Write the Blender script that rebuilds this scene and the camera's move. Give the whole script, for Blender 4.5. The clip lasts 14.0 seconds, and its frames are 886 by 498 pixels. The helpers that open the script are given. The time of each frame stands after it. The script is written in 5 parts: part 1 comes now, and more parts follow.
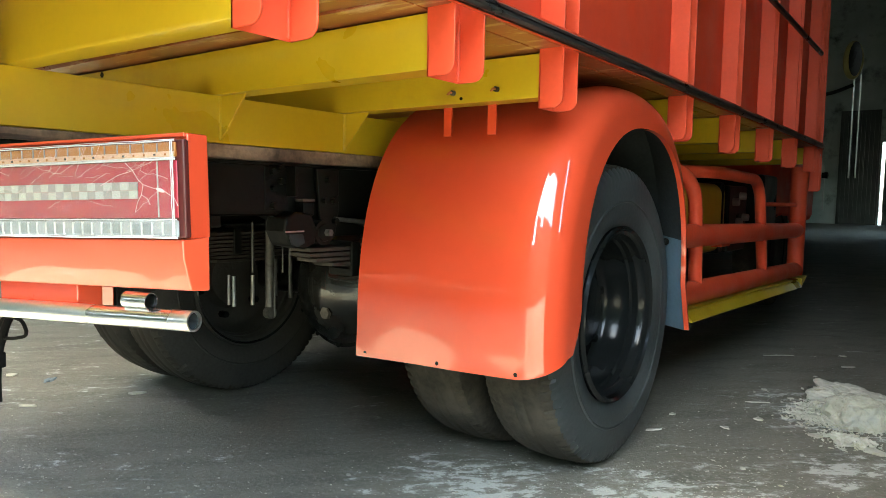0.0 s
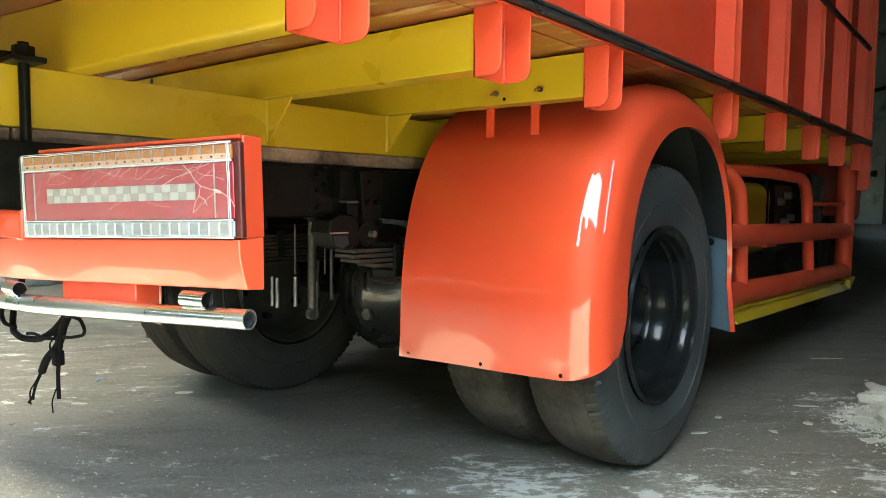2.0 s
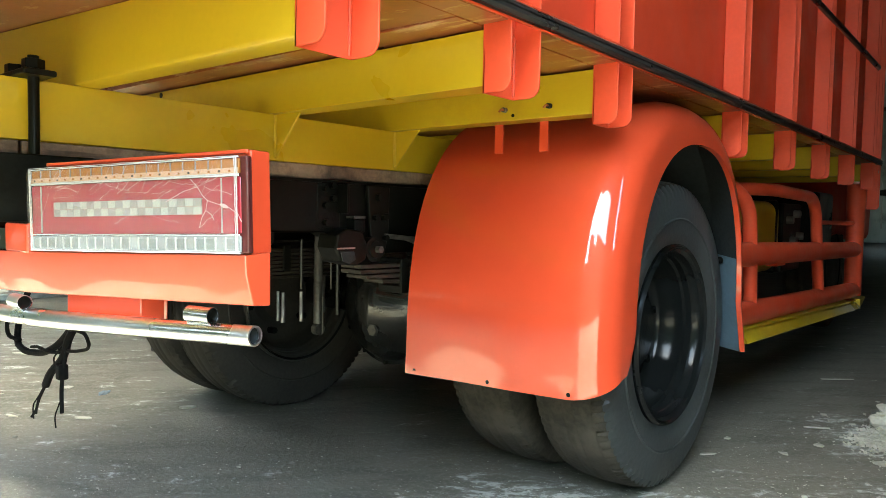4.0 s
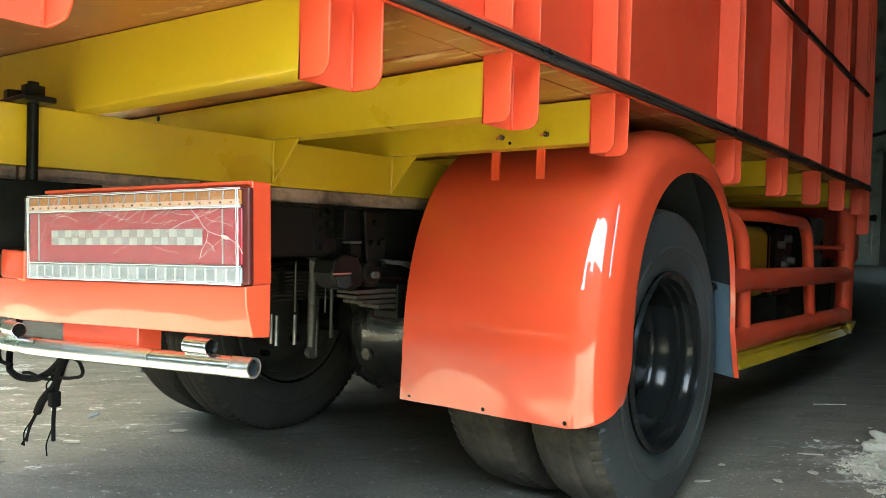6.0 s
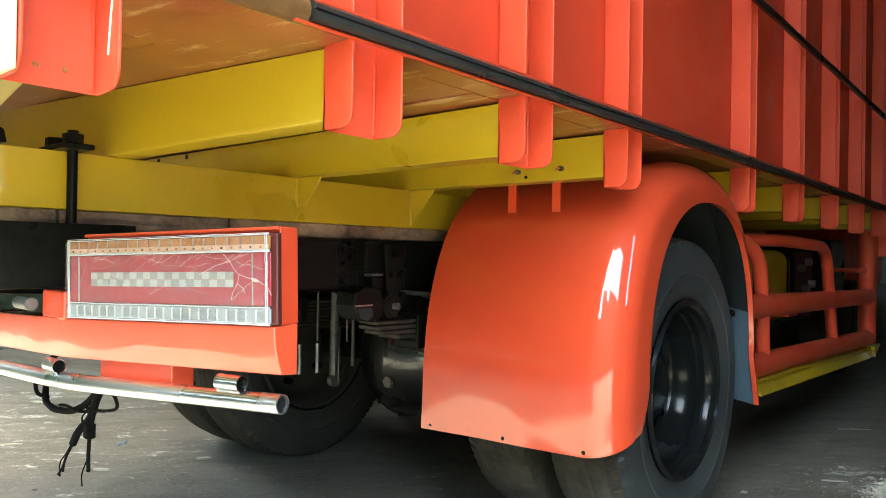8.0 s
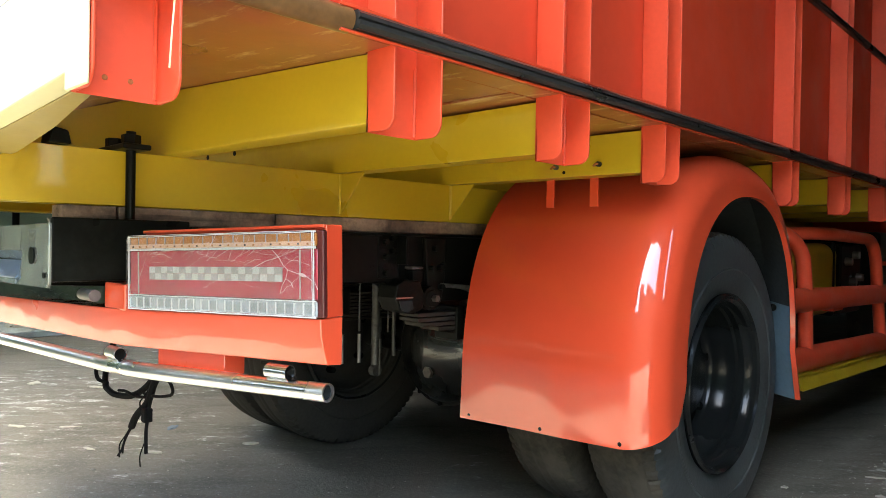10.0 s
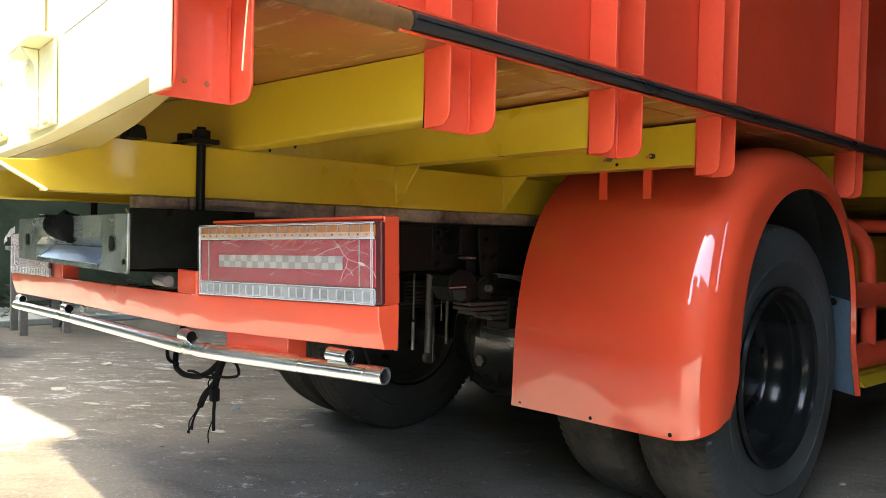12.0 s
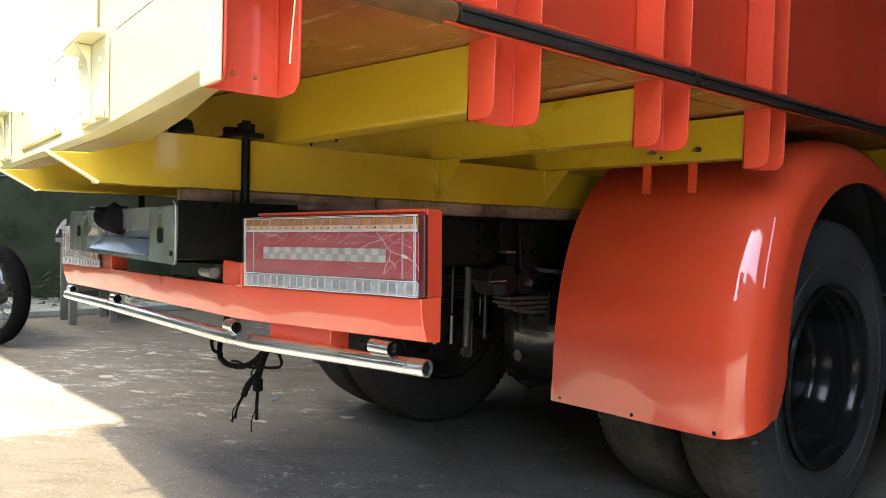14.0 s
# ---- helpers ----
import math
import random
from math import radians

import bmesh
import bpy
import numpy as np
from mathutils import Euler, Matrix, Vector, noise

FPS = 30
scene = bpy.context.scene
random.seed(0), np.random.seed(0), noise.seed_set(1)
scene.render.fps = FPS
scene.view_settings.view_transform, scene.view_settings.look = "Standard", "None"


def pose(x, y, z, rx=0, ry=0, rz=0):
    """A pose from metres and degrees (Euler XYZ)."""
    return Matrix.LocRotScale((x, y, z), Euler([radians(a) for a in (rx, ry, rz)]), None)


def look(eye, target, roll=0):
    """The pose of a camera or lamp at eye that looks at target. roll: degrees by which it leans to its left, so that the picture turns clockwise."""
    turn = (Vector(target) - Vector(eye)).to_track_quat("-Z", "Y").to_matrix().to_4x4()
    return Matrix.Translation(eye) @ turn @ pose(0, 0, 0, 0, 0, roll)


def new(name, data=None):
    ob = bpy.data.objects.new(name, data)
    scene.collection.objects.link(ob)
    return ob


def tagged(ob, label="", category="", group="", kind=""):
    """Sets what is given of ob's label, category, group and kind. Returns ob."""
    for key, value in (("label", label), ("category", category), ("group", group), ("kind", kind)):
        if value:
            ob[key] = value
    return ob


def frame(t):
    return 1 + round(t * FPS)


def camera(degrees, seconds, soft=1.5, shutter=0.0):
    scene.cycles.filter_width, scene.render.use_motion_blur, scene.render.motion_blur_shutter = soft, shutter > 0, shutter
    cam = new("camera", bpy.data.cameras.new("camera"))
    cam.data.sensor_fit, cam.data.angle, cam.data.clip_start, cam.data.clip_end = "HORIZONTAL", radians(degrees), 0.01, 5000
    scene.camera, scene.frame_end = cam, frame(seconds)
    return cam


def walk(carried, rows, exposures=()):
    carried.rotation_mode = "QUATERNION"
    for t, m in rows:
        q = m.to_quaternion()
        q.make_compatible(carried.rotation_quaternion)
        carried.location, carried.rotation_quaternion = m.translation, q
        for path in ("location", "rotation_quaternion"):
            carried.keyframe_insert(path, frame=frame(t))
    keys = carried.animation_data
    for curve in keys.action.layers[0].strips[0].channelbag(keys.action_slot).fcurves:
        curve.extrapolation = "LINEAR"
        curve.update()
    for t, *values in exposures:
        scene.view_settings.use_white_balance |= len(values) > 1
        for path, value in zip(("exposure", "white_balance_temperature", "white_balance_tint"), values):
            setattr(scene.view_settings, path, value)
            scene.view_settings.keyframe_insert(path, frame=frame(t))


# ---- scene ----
cam = camera(65.03, 14.0, soft=0.55)
# seconds, place, Euler degrees
ROWS = [
    (0.0, 0.6474, -1.7307, 0.7084, 85.575, -0.971, 36.577),
    (0.5, 0.6444, -1.7328, 0.7077, 85.570, -0.870, 37.316),
    (1.0, 0.6423, -1.7370, 0.7066, 85.595, -0.779, 37.977),
    (1.5, 0.6392, -1.7442, 0.7047, 85.660, -0.636, 38.688),
    (2.0, 0.6333, -1.7456, 0.7036, 85.768, -0.553, 39.389),
    (2.5, 0.6272, -1.7404, 0.7013, 86.203, -0.626, 39.865),
    (3.0, 0.6265, -1.7367, 0.7021, 86.468, -0.820, 40.126),
    (5.5, 0.6168, -1.7457, 0.7156, 88.165, -1.346, 39.290),
    (6.0, 0.6150, -1.7472, 0.7218, 88.584, -1.457, 39.210),
    (6.5, 0.6223, -1.7538, 0.7295, 88.874, -1.529, 39.160),
    (7.0, 0.6297, -1.7642, 0.7377, 89.501, -1.401, 39.148),
    (7.5, 0.6393, -1.7732, 0.7418, 90.131, -1.124, 39.813),
    (8.0, 0.6415, -1.7780, 0.7459, 90.359, -0.870, 40.800),
    (10.5, 0.6804, -1.8135, 0.7546, 89.276, -1.008, 44.839),
    (11.0, 0.6929, -1.8234, 0.7543, 89.094, -1.010, 45.746),
    (11.5, 0.6958, -1.8292, 0.7554, 88.823, -1.218, 47.138),
    (12.0, 0.6947, -1.8306, 0.7561, 88.614, -1.341, 48.476),
    (12.5, 0.6928, -1.8317, 0.7546, 88.501, -1.446, 49.567),
    (13.0, 0.6890, -1.8353, 0.7531, 88.414, -1.567, 50.369),
    (13.5, 0.6867, -1.8370, 0.7525, 88.290, -1.618, 50.913),
    (14.0, 0.6874, -1.8364, 0.7536, 88.089, -1.608, 51.486),
]
EXPOSURES = [(0.0, 4.6, 6850, -6), (6.5, 4.62, 6750, -8), (8.0, 4.5, 6700, -5), (10.5, 4.1, 6700, 3), (12.0, 3.84, 6650, 7), (14.0, 3.56, 6600, 9)]
walk(cam, [(t, pose(x, y, z, rx, ry, rz)) for t, x, y, z, rx, ry, rz in ROWS], EXPOSURES)

# ---- light ----
world = bpy.data.worlds.new("sky")
scene.world = world
world.use_nodes = True
wn = world.node_tree
sky = wn.nodes.new("ShaderNodeTexSky")
sky.sky_type, sky.sun_disc = "NISHITA", False
sky.sun_elevation, sky.sun_rotation = radians(68), radians(200)
bg = wn.nodes["Background"]
sky.dust_density, sky.ozone_density = 4.0, 0.4
bg.inputs["Strength"].default_value = 0.15
wn.links.new(sky.outputs[0], bg.inputs["Color"])
sun = new("sun", bpy.data.lights.new("sun", "SUN"))
sun.data.energy, sun.data.angle, sun.data.color = 1.8, radians(0.6), (1.0, 0.94, 0.82)
sun.matrix_world = look((0, 0, 10), (-0.03 * 10, 0.36 * 10, 0))


# ---- materials ----
def mat(name, color, rough=0.5, wave=0.0, *, metal=0.0, vary=0.12, scale=6.0, fine=90.0, bump=0.03, coat=0.0, dirt=None, dirt_amount=0.0, dirt_scale=3.0, spec=0.5, ior=1.5, scratch=None, scrape=(26.0, 1.6, 26.0), sparse=0.63):
    """A surface with broad and fine variation, worn or dirty patches and a little relief."""
    m = bpy.data.materials.new(name)
    m.use_nodes = True
    n, l = m.node_tree.nodes, m.node_tree.links
    b = n["Principled BSDF"]
    b.inputs["Metallic"].default_value = metal
    b.inputs["Coat Weight"].default_value = coat
    b.inputs["Coat Roughness"].default_value = 0.05
    b.inputs["Coat IOR"].default_value = ior
    b.inputs["Specular IOR Level"].default_value = spec
    co = n.new("ShaderNodeTexCoord")
    big = n.new("ShaderNodeTexNoise")
    big.inputs["Scale"].default_value, big.inputs["Detail"].default_value = scale, 5
    small = n.new("ShaderNodeTexNoise")
    small.inputs["Scale"].default_value, small.inputs["Detail"].default_value = fine, 4
    l.new(co.outputs["Object"], big.inputs["Vector"])
    l.new(co.outputs["Object"], small.inputs["Vector"])
    add = n.new("ShaderNodeMath")
    add.operation = "MULTIPLY_ADD"
    l.new(small.outputs[0], add.inputs[0])
    add.inputs[1].default_value = 0.5
    l.new(big.outputs[0], add.inputs[2])
    ramp = n.new("ShaderNodeMapRange")
    ramp.inputs["From Min"].default_value, ramp.inputs["From Max"].default_value = 0.5, 1.0
    ramp.inputs["To Min"].default_value, ramp.inputs["To Max"].default_value = 1 - vary, 1 + vary
    l.new(add.outputs[0], ramp.inputs["Value"])
    tint = n.new("ShaderNodeVectorMath")
    tint.operation = "SCALE"
    tint.inputs[0].default_value = color
    l.new(ramp.outputs[0], tint.inputs["Scale"])
    out = tint.outputs[0]
    if dirt:
        patch = n.new("ShaderNodeTexNoise")
        patch.inputs["Scale"].default_value, patch.inputs["Detail"].default_value = dirt_scale, 9
        patch.inputs["Roughness"].default_value = 0.68
        l.new(co.outputs["Object"], patch.inputs["Vector"])
        cut = n.new("ShaderNodeMapRange")
        cut.inputs["From Min"].default_value = 0.62 - 0.25 * dirt_amount
        cut.inputs["From Max"].default_value = 0.72 - 0.1 * dirt_amount
        l.new(patch.outputs[0], cut.inputs["Value"])
        mix = n.new("ShaderNodeMix")
        mix.data_type = "RGBA"
        l.new(cut.outputs[0], mix.inputs["Factor"])
        l.new(out, mix.inputs["A"])
        mix.inputs["B"].default_value = (*dirt, 1)
        out = mix.outputs["Result"]
    if scratch:
        # long thin scrapes
        mp = n.new("ShaderNodeMapping")
        mp.inputs["Scale"].default_value = scrape
        l.new(co.outputs["Object"], mp.inputs["Vector"])
        line = n.new("ShaderNodeTexNoise")
        line.inputs["Scale"].default_value, line.inputs["Detail"].default_value = 2.2, 8
        line.inputs["Roughness"].default_value = 0.65
        l.new(mp.outputs[0], line.inputs["Vector"])
        hit = n.new("ShaderNodeMapRange")
        hit.inputs["From Min"].default_value, hit.inputs["From Max"].default_value = sparse, sparse + 0.09
        hit.inputs["To Max"].default_value = 0.6
        l.new(line.outputs[0], hit.inputs["Value"])
        mix = n.new("ShaderNodeMix")
        mix.data_type = "RGBA"
        l.new(hit.outputs[0], mix.inputs["Factor"])
        l.new(out, mix.inputs["A"])
        mix.inputs["B"].default_value = (*scratch, 1)
        out = mix.outputs["Result"]
    l.new(out, b.inputs["Base Color"])
    rr = n.new("ShaderNodeMapRange")
    rr.inputs["From Min"].default_value, rr.inputs["From Max"].default_value = 0.3, 0.7
    rr.inputs["To Min"].default_value, rr.inputs["To Max"].default_value = rough * 0.75, min(1, rough * 1.25)
    l.new(big.outputs[0], rr.inputs["Value"])
    l.new(rr.outputs[0], b.inputs["Roughness"])
    bp = n.new("ShaderNodeBump")
    bp.inputs["Strength"].default_value, bp.inputs["Distance"].default_value = bump, 0.01
    l.new(add.outputs[0], bp.inputs["Height"])
    l.new(bp.outputs[0], b.inputs["Normal"])
    if wave:
        # hand-beaten sheet: slow waves under the gloss
        swell = n.new("ShaderNodeTexNoise")
        swell.inputs["Scale"].default_value, swell.inputs["Detail"].default_value = 5.5, 1.5
        l.new(co.outputs["Object"], swell.inputs["Vector"])
        wb = n.new("ShaderNodeBump")
        wb.inputs["Strength"].default_value, wb.inputs["Distance"].default_value = wave, 0.05
        l.new(swell.outputs[0], wb.inputs["Height"])
        l.new(wb.outputs[0], b.inputs["Coat Normal"])
    return m


RED = mat("red_paint", (0.70, 0.075, 0.029), 0.34, 0.045, vary=0.05, coat=1.0, ior=1.78, spec=0.14, bump=0.006, scale=3, fine=22)
RED_PANEL = mat("red_panel_paint", (0.64, 0.062, 0.025), 0.55, spec=0.2, vary=0.07, coat=0.06, bump=0.02, fine=30)
RED_DULL = mat("red_thin_paint", (0.70, 0.078, 0.032), 0.42, spec=0.35, vary=0.08, coat=0.25, bump=0.02)
SILL = mat("cream_yellow_paint", (0.36, 0.28, 0.09), 0.45, vary=0.08)
OILY = mat("oily_black_steel", (0.007, 0.0072, 0.0058), 0.45, spec=0.1, vary=0.4, bump=0.12)
RED_DENTED = mat("red_dented_paint", (0.70, 0.08, 0.032), 0.36, 0.2, vary=0.06, coat=1.0, ior=1.85, spec=0.2, bump=0.01, scale=5, fine=30)
# Pale yellow lifted towards white to stand for the burnt-out light.
PALE = mat("light_paled_yellow_paint", (0.82, 0.77, 0.46), 0.4, vary=0.05, coat=0.2)
DARK_STEEL = mat("greasy_steel", (0.13, 0.125, 0.115), 0.42, metal=0.5, vary=0.4, dirt=(0.04, 0.035, 0.03), dirt_amount=0.4, dirt_scale=12)
GLOSS_BLACK = mat("black_gloss_paint", (0.012, 0.012, 0.0102), 0.26, spec=0.35, vary=0.4, coat=0.7, ior=1.55, bump=0.2)
LEAF_STEEL = mat("primed_spring_steel", (0.034, 0.029, 0.022), 0.5, spec=0.2, vary=0.35, dirt=(0.014, 0.0125, 0.01), dirt_amount=0.4, dirt_scale=15)
DARK_CHROME = mat("tarnished_chrome", (0.34, 0.36, 0.32), 0.22, 0.5, metal=0.55, vary=0.5, bump=0.5, scale=9, fine=22, coat=0.6, dirt=(0.12, 0.13, 0.11), dirt_amount=0.5, dirt_scale=8)
# Steel tinted blue to stand for the sky reflected in the plate recess.
BLUE_REFLECTION = mat("blue_reflection_steel", (0.13, 0.19, 0.28), 0.35, metal=0.4, vary=0.15)
PEACH = mat("pale_amber_plastic", (0.62, 0.36, 0.22), 0.3, vary=0.15, coat=0.3)
CREASE = mat("film_crease", (0.55, 0.36, 0.34), 0.3, vary=0.15)
CELL = mat("clear_cell", (0.26, 0.28, 0.28), 0.15, vary=0.3, coat=0.6)
YELLOW = mat("yellow_paint", (0.54, 0.37, 0.018), 0.34, vary=0.05, scale=3, coat=0.35, bump=0.008, dirt=(0.44, 0.27, 0.02), dirt_amount=0.2, dirt_scale=2)
BLACK = mat("black_chassis_paint", (0.0062, 0.0066, 0.0052), 0.33, spec=0.08, vary=0.4, dirt=(0.012, 0.012, 0.0095), dirt_amount=0.35, dirt_scale=9, bump=0.08)
RUBBER = mat("black_rubber_strip", (0.026, 0.026, 0.024), 0.32, vary=0.3, coat=0.2, scratch=(0.045, 0.045, 0.041))
TYRE = mat("tyre_rubber", (0.041, 0.048, 0.048), 0.46, vary=0.4, dirt=(0.06, 0.066, 0.064), dirt_amount=0.4, dirt_scale=6, bump=0.12)
TREAD = mat("dusty_tread_rubber", (0.053, 0.047, 0.038), 0.85, spec=0.25, vary=0.4, dirt=(0.095, 0.083, 0.065), dirt_amount=0.5, dirt_scale=7, bump=0.3)
UNDERSEAL = mat("dark_underseal", (0.03, 0.034, 0.035), 0.8, spec=0.15, vary=0.3, bump=0.2)
# Darker copy of the tyre rubber: the shade under the bed put into colour.
TYRE_SHADED = mat("shaded_tyre_rubber", (0.038, 0.035, 0.030), 0.75, spec=0.2, vary=0.3, bump=0.25)
RIM = mat("black_rim_enamel", (0.009, 0.0105, 0.0105), 0.19, vary=0.15, spec=0.22, coat=0.1, bump=0.004)
BROWN = mat("brown_floor_boards", (0.30, 0.08, 0.028), 0.34, vary=0.25, scale=4, fine=14, coat=0.45, spec=0.4, scratch=(0.66, 0.46, 0.24), scrape=(3.0, 13.0, 13.0), sparse=0.56, dirt=(0.19, 0.048, 0.018), dirt_amount=0.55, dirt_scale=3.5, bump=0.05)
WOOD = mat("weathered_wood_packing", (0.3, 0.205, 0.14), 0.8, vary=0.4, scratch=(0.015, 0.011, 0.008), sparse=0.53, dirt=(0.05, 0.034, 0.025), dirt_amount=0.7, dirt_scale=9, bump=0.4)
CHROME = mat("chrome", (0.95, 0.95, 0.94), 0.31, metal=1.0, vary=0.03, bump=0.008)
STEEL = mat("dull_steel", (0.42, 0.42, 0.4), 0.38, metal=0.9, vary=0.25)
LINER = mat("grey_blue_liner", (0.10, 0.155, 0.2), 0.6, vary=0.15, dirt=(0.1, 0.12, 0.14), dirt_amount=0.3)
GREY_WALL = mat("grey_plaster", (0.42, 0.48, 0.45), 0.9, vary=0.2, scale=1.5, dirt=(0.09, 0.1, 0.09), dirt_amount=0.4, dirt_scale=1.2, bump=0.2)
GREEN_WALL = mat("dark_green_wall", (0.07, 0.095, 0.05), 0.9, vary=0.25, scale=1.5, dirt=(0.03, 0.04, 0.025), dirt_amount=0.5, dirt_scale=1.5, bump=0.2)
# Dark so that the added walls throw little light back.
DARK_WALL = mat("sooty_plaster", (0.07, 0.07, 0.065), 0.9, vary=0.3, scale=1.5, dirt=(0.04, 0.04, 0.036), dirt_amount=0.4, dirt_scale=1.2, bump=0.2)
ROOF = mat("unseen_roof_sheet", (0.06, 0.06, 0.057), 0.7, vary=0.2)
LENS_RED = mat("red_lens", (0.36, 0.022, 0.04), 0.18, vary=0.1, coat=0.5)
LENS_AMBER = mat("amber_lens", (0.36, 0.13, 0.025), 0.2, vary=0.15, coat=0.5)
LENS_CLEAR = mat("clear_lens", (0.34, 0.36, 0.36), 0.16, vary=0.2, coat=0.5)
SAND = mat("grey_sand_grit", (0.3, 0.285, 0.24), 0.9, vary=0.4, scale=30)
CREAM = mat("cream_plaster", (0.47, 0.455, 0.36), 0.9, vary=0.22, scale=25, bump=0.5, dirt=(0.40, 0.40, 0.36), dirt_amount=0.5, dirt_scale=12)
WHITE_CHIP = mat("pale_plaster", (0.47, 0.46, 0.385), 0.9, vary=0.2, scale=20, bump=0.4, dirt=(0.4, 0.39, 0.27), dirt_amount=0.4, dirt_scale=25)
RUST = mat("rusty_primer", (0.34, 0.11, 0.03), 0.6, vary=0.3, dirt=(0.12, 0.05, 0.03), dirt_amount=0.4, dirt_scale=18)
PIPE = mat("brown_primed_pipe", (0.16, 0.08, 0.03), 0.32, vary=0.35, coat=0.3, dirt=(0.35, 0.14, 0.05), dirt_amount=0.3, dirt_scale=6)
DARK_LENS = mat("dark_red_casing", (0.085, 0.018, 0.016), 0.25, coat=0.3, vary=0.1)
TRIM = mat("clear_plastic_rib", (0.68, 0.67, 0.66), 0.2, vary=0.1, coat=0.4)
CHECK_A = mat("reflector_light", (0.46, 0.44, 0.4), 0.25, vary=0.1, coat=0.4)
CHECK_B = mat("reflector_grey", (0.31, 0.285, 0.27), 0.25, vary=0.1, coat=0.4)
CABLE = mat("black_cable_wrap", (0.006, 0.006, 0.0065), 0.8, spec=0.04, vary=0.3, bump=0.3, fine=160)
GREYWOOD = mat("grey_weathered_wood", (0.16, 0.16, 0.14), 0.85, vary=0.3, bump=0.3)
MOTO = mat("black_motorcycle_plastic", (0.015, 0.015, 0.017), 0.3, vary=0.2, coat=0.3)
LEAF = mat("dull_leaf_litter", (0.045, 0.06, 0.03), 0.8, vary=0.4)
OLIVE = mat("olive_mirror_shell", (0.2, 0.16, 0.05), 0.4, vary=0.2)
DOOR = mat("dark_sheet_door", (0.075, 0.085, 0.08), 0.45, metal=0.3, vary=0.3, scale=2)


def film_material(name, amount):
    m = bpy.data.materials.new(name)
    m.use_nodes = True
    n, l = m.node_tree.nodes, m.node_tree.links
    n.remove(n["Principled BSDF"])
    gloss, clear, mix = n.new("ShaderNodeBsdfGlossy"), n.new("ShaderNodeBsdfTransparent"), n.new("ShaderNodeMixShader")
    gloss.inputs["Roughness"].default_value = 0.25
    wave = n.new("ShaderNodeTexNoise")
    wave.inputs["Scale"].default_value, wave.inputs["Detail"].default_value, wave.inputs["Distortion"].default_value = 14, 6, 2.5
    bp = n.new("ShaderNodeBump")
    bp.inputs["Strength"].default_value, bp.inputs["Distance"].default_value = 0.9, 0.01
    l.new(wave.outputs[0], bp.inputs["Height"])
    l.new(bp.outputs[0], gloss.inputs["Normal"])
    mix.inputs[0].default_value = amount
    l.new(clear.outputs[0], mix.inputs[1])
    l.new(gloss.outputs[0], mix.inputs[2])
    l.new(mix.outputs[0], n["Material Output"].inputs["Surface"])
    return m


def sun_filter_material():
    """Yellowish filter sheet that dims part of the sun patch, letting most light through."""
    m = bpy.data.materials.new("sun_dimming_sheet")
    m.use_nodes = True
    n, l = m.node_tree.nodes, m.node_tree.links
    n.remove(n["Principled BSDF"])
    a, b, mix = n.new("ShaderNodeBsdfTransparent"), n.new("ShaderNodeBsdfTranslucent"), n.new("ShaderNodeMixShader")
    a.inputs["Color"].default_value = (0.8, 0.73, 0.64, 1)
    b.inputs["Color"].default_value = (0.5, 0.46, 0.38, 1)
    mix.inputs["Fac"].default_value = 0.12
    l.new(a.outputs[0], mix.inputs[1])
    l.new(b.outputs[0], mix.inputs[2])
    l.new(mix.outputs[0], n["Material Output"].inputs["Surface"])
    return m


FILM = film_material("clear_wrapping_film", 0.2)


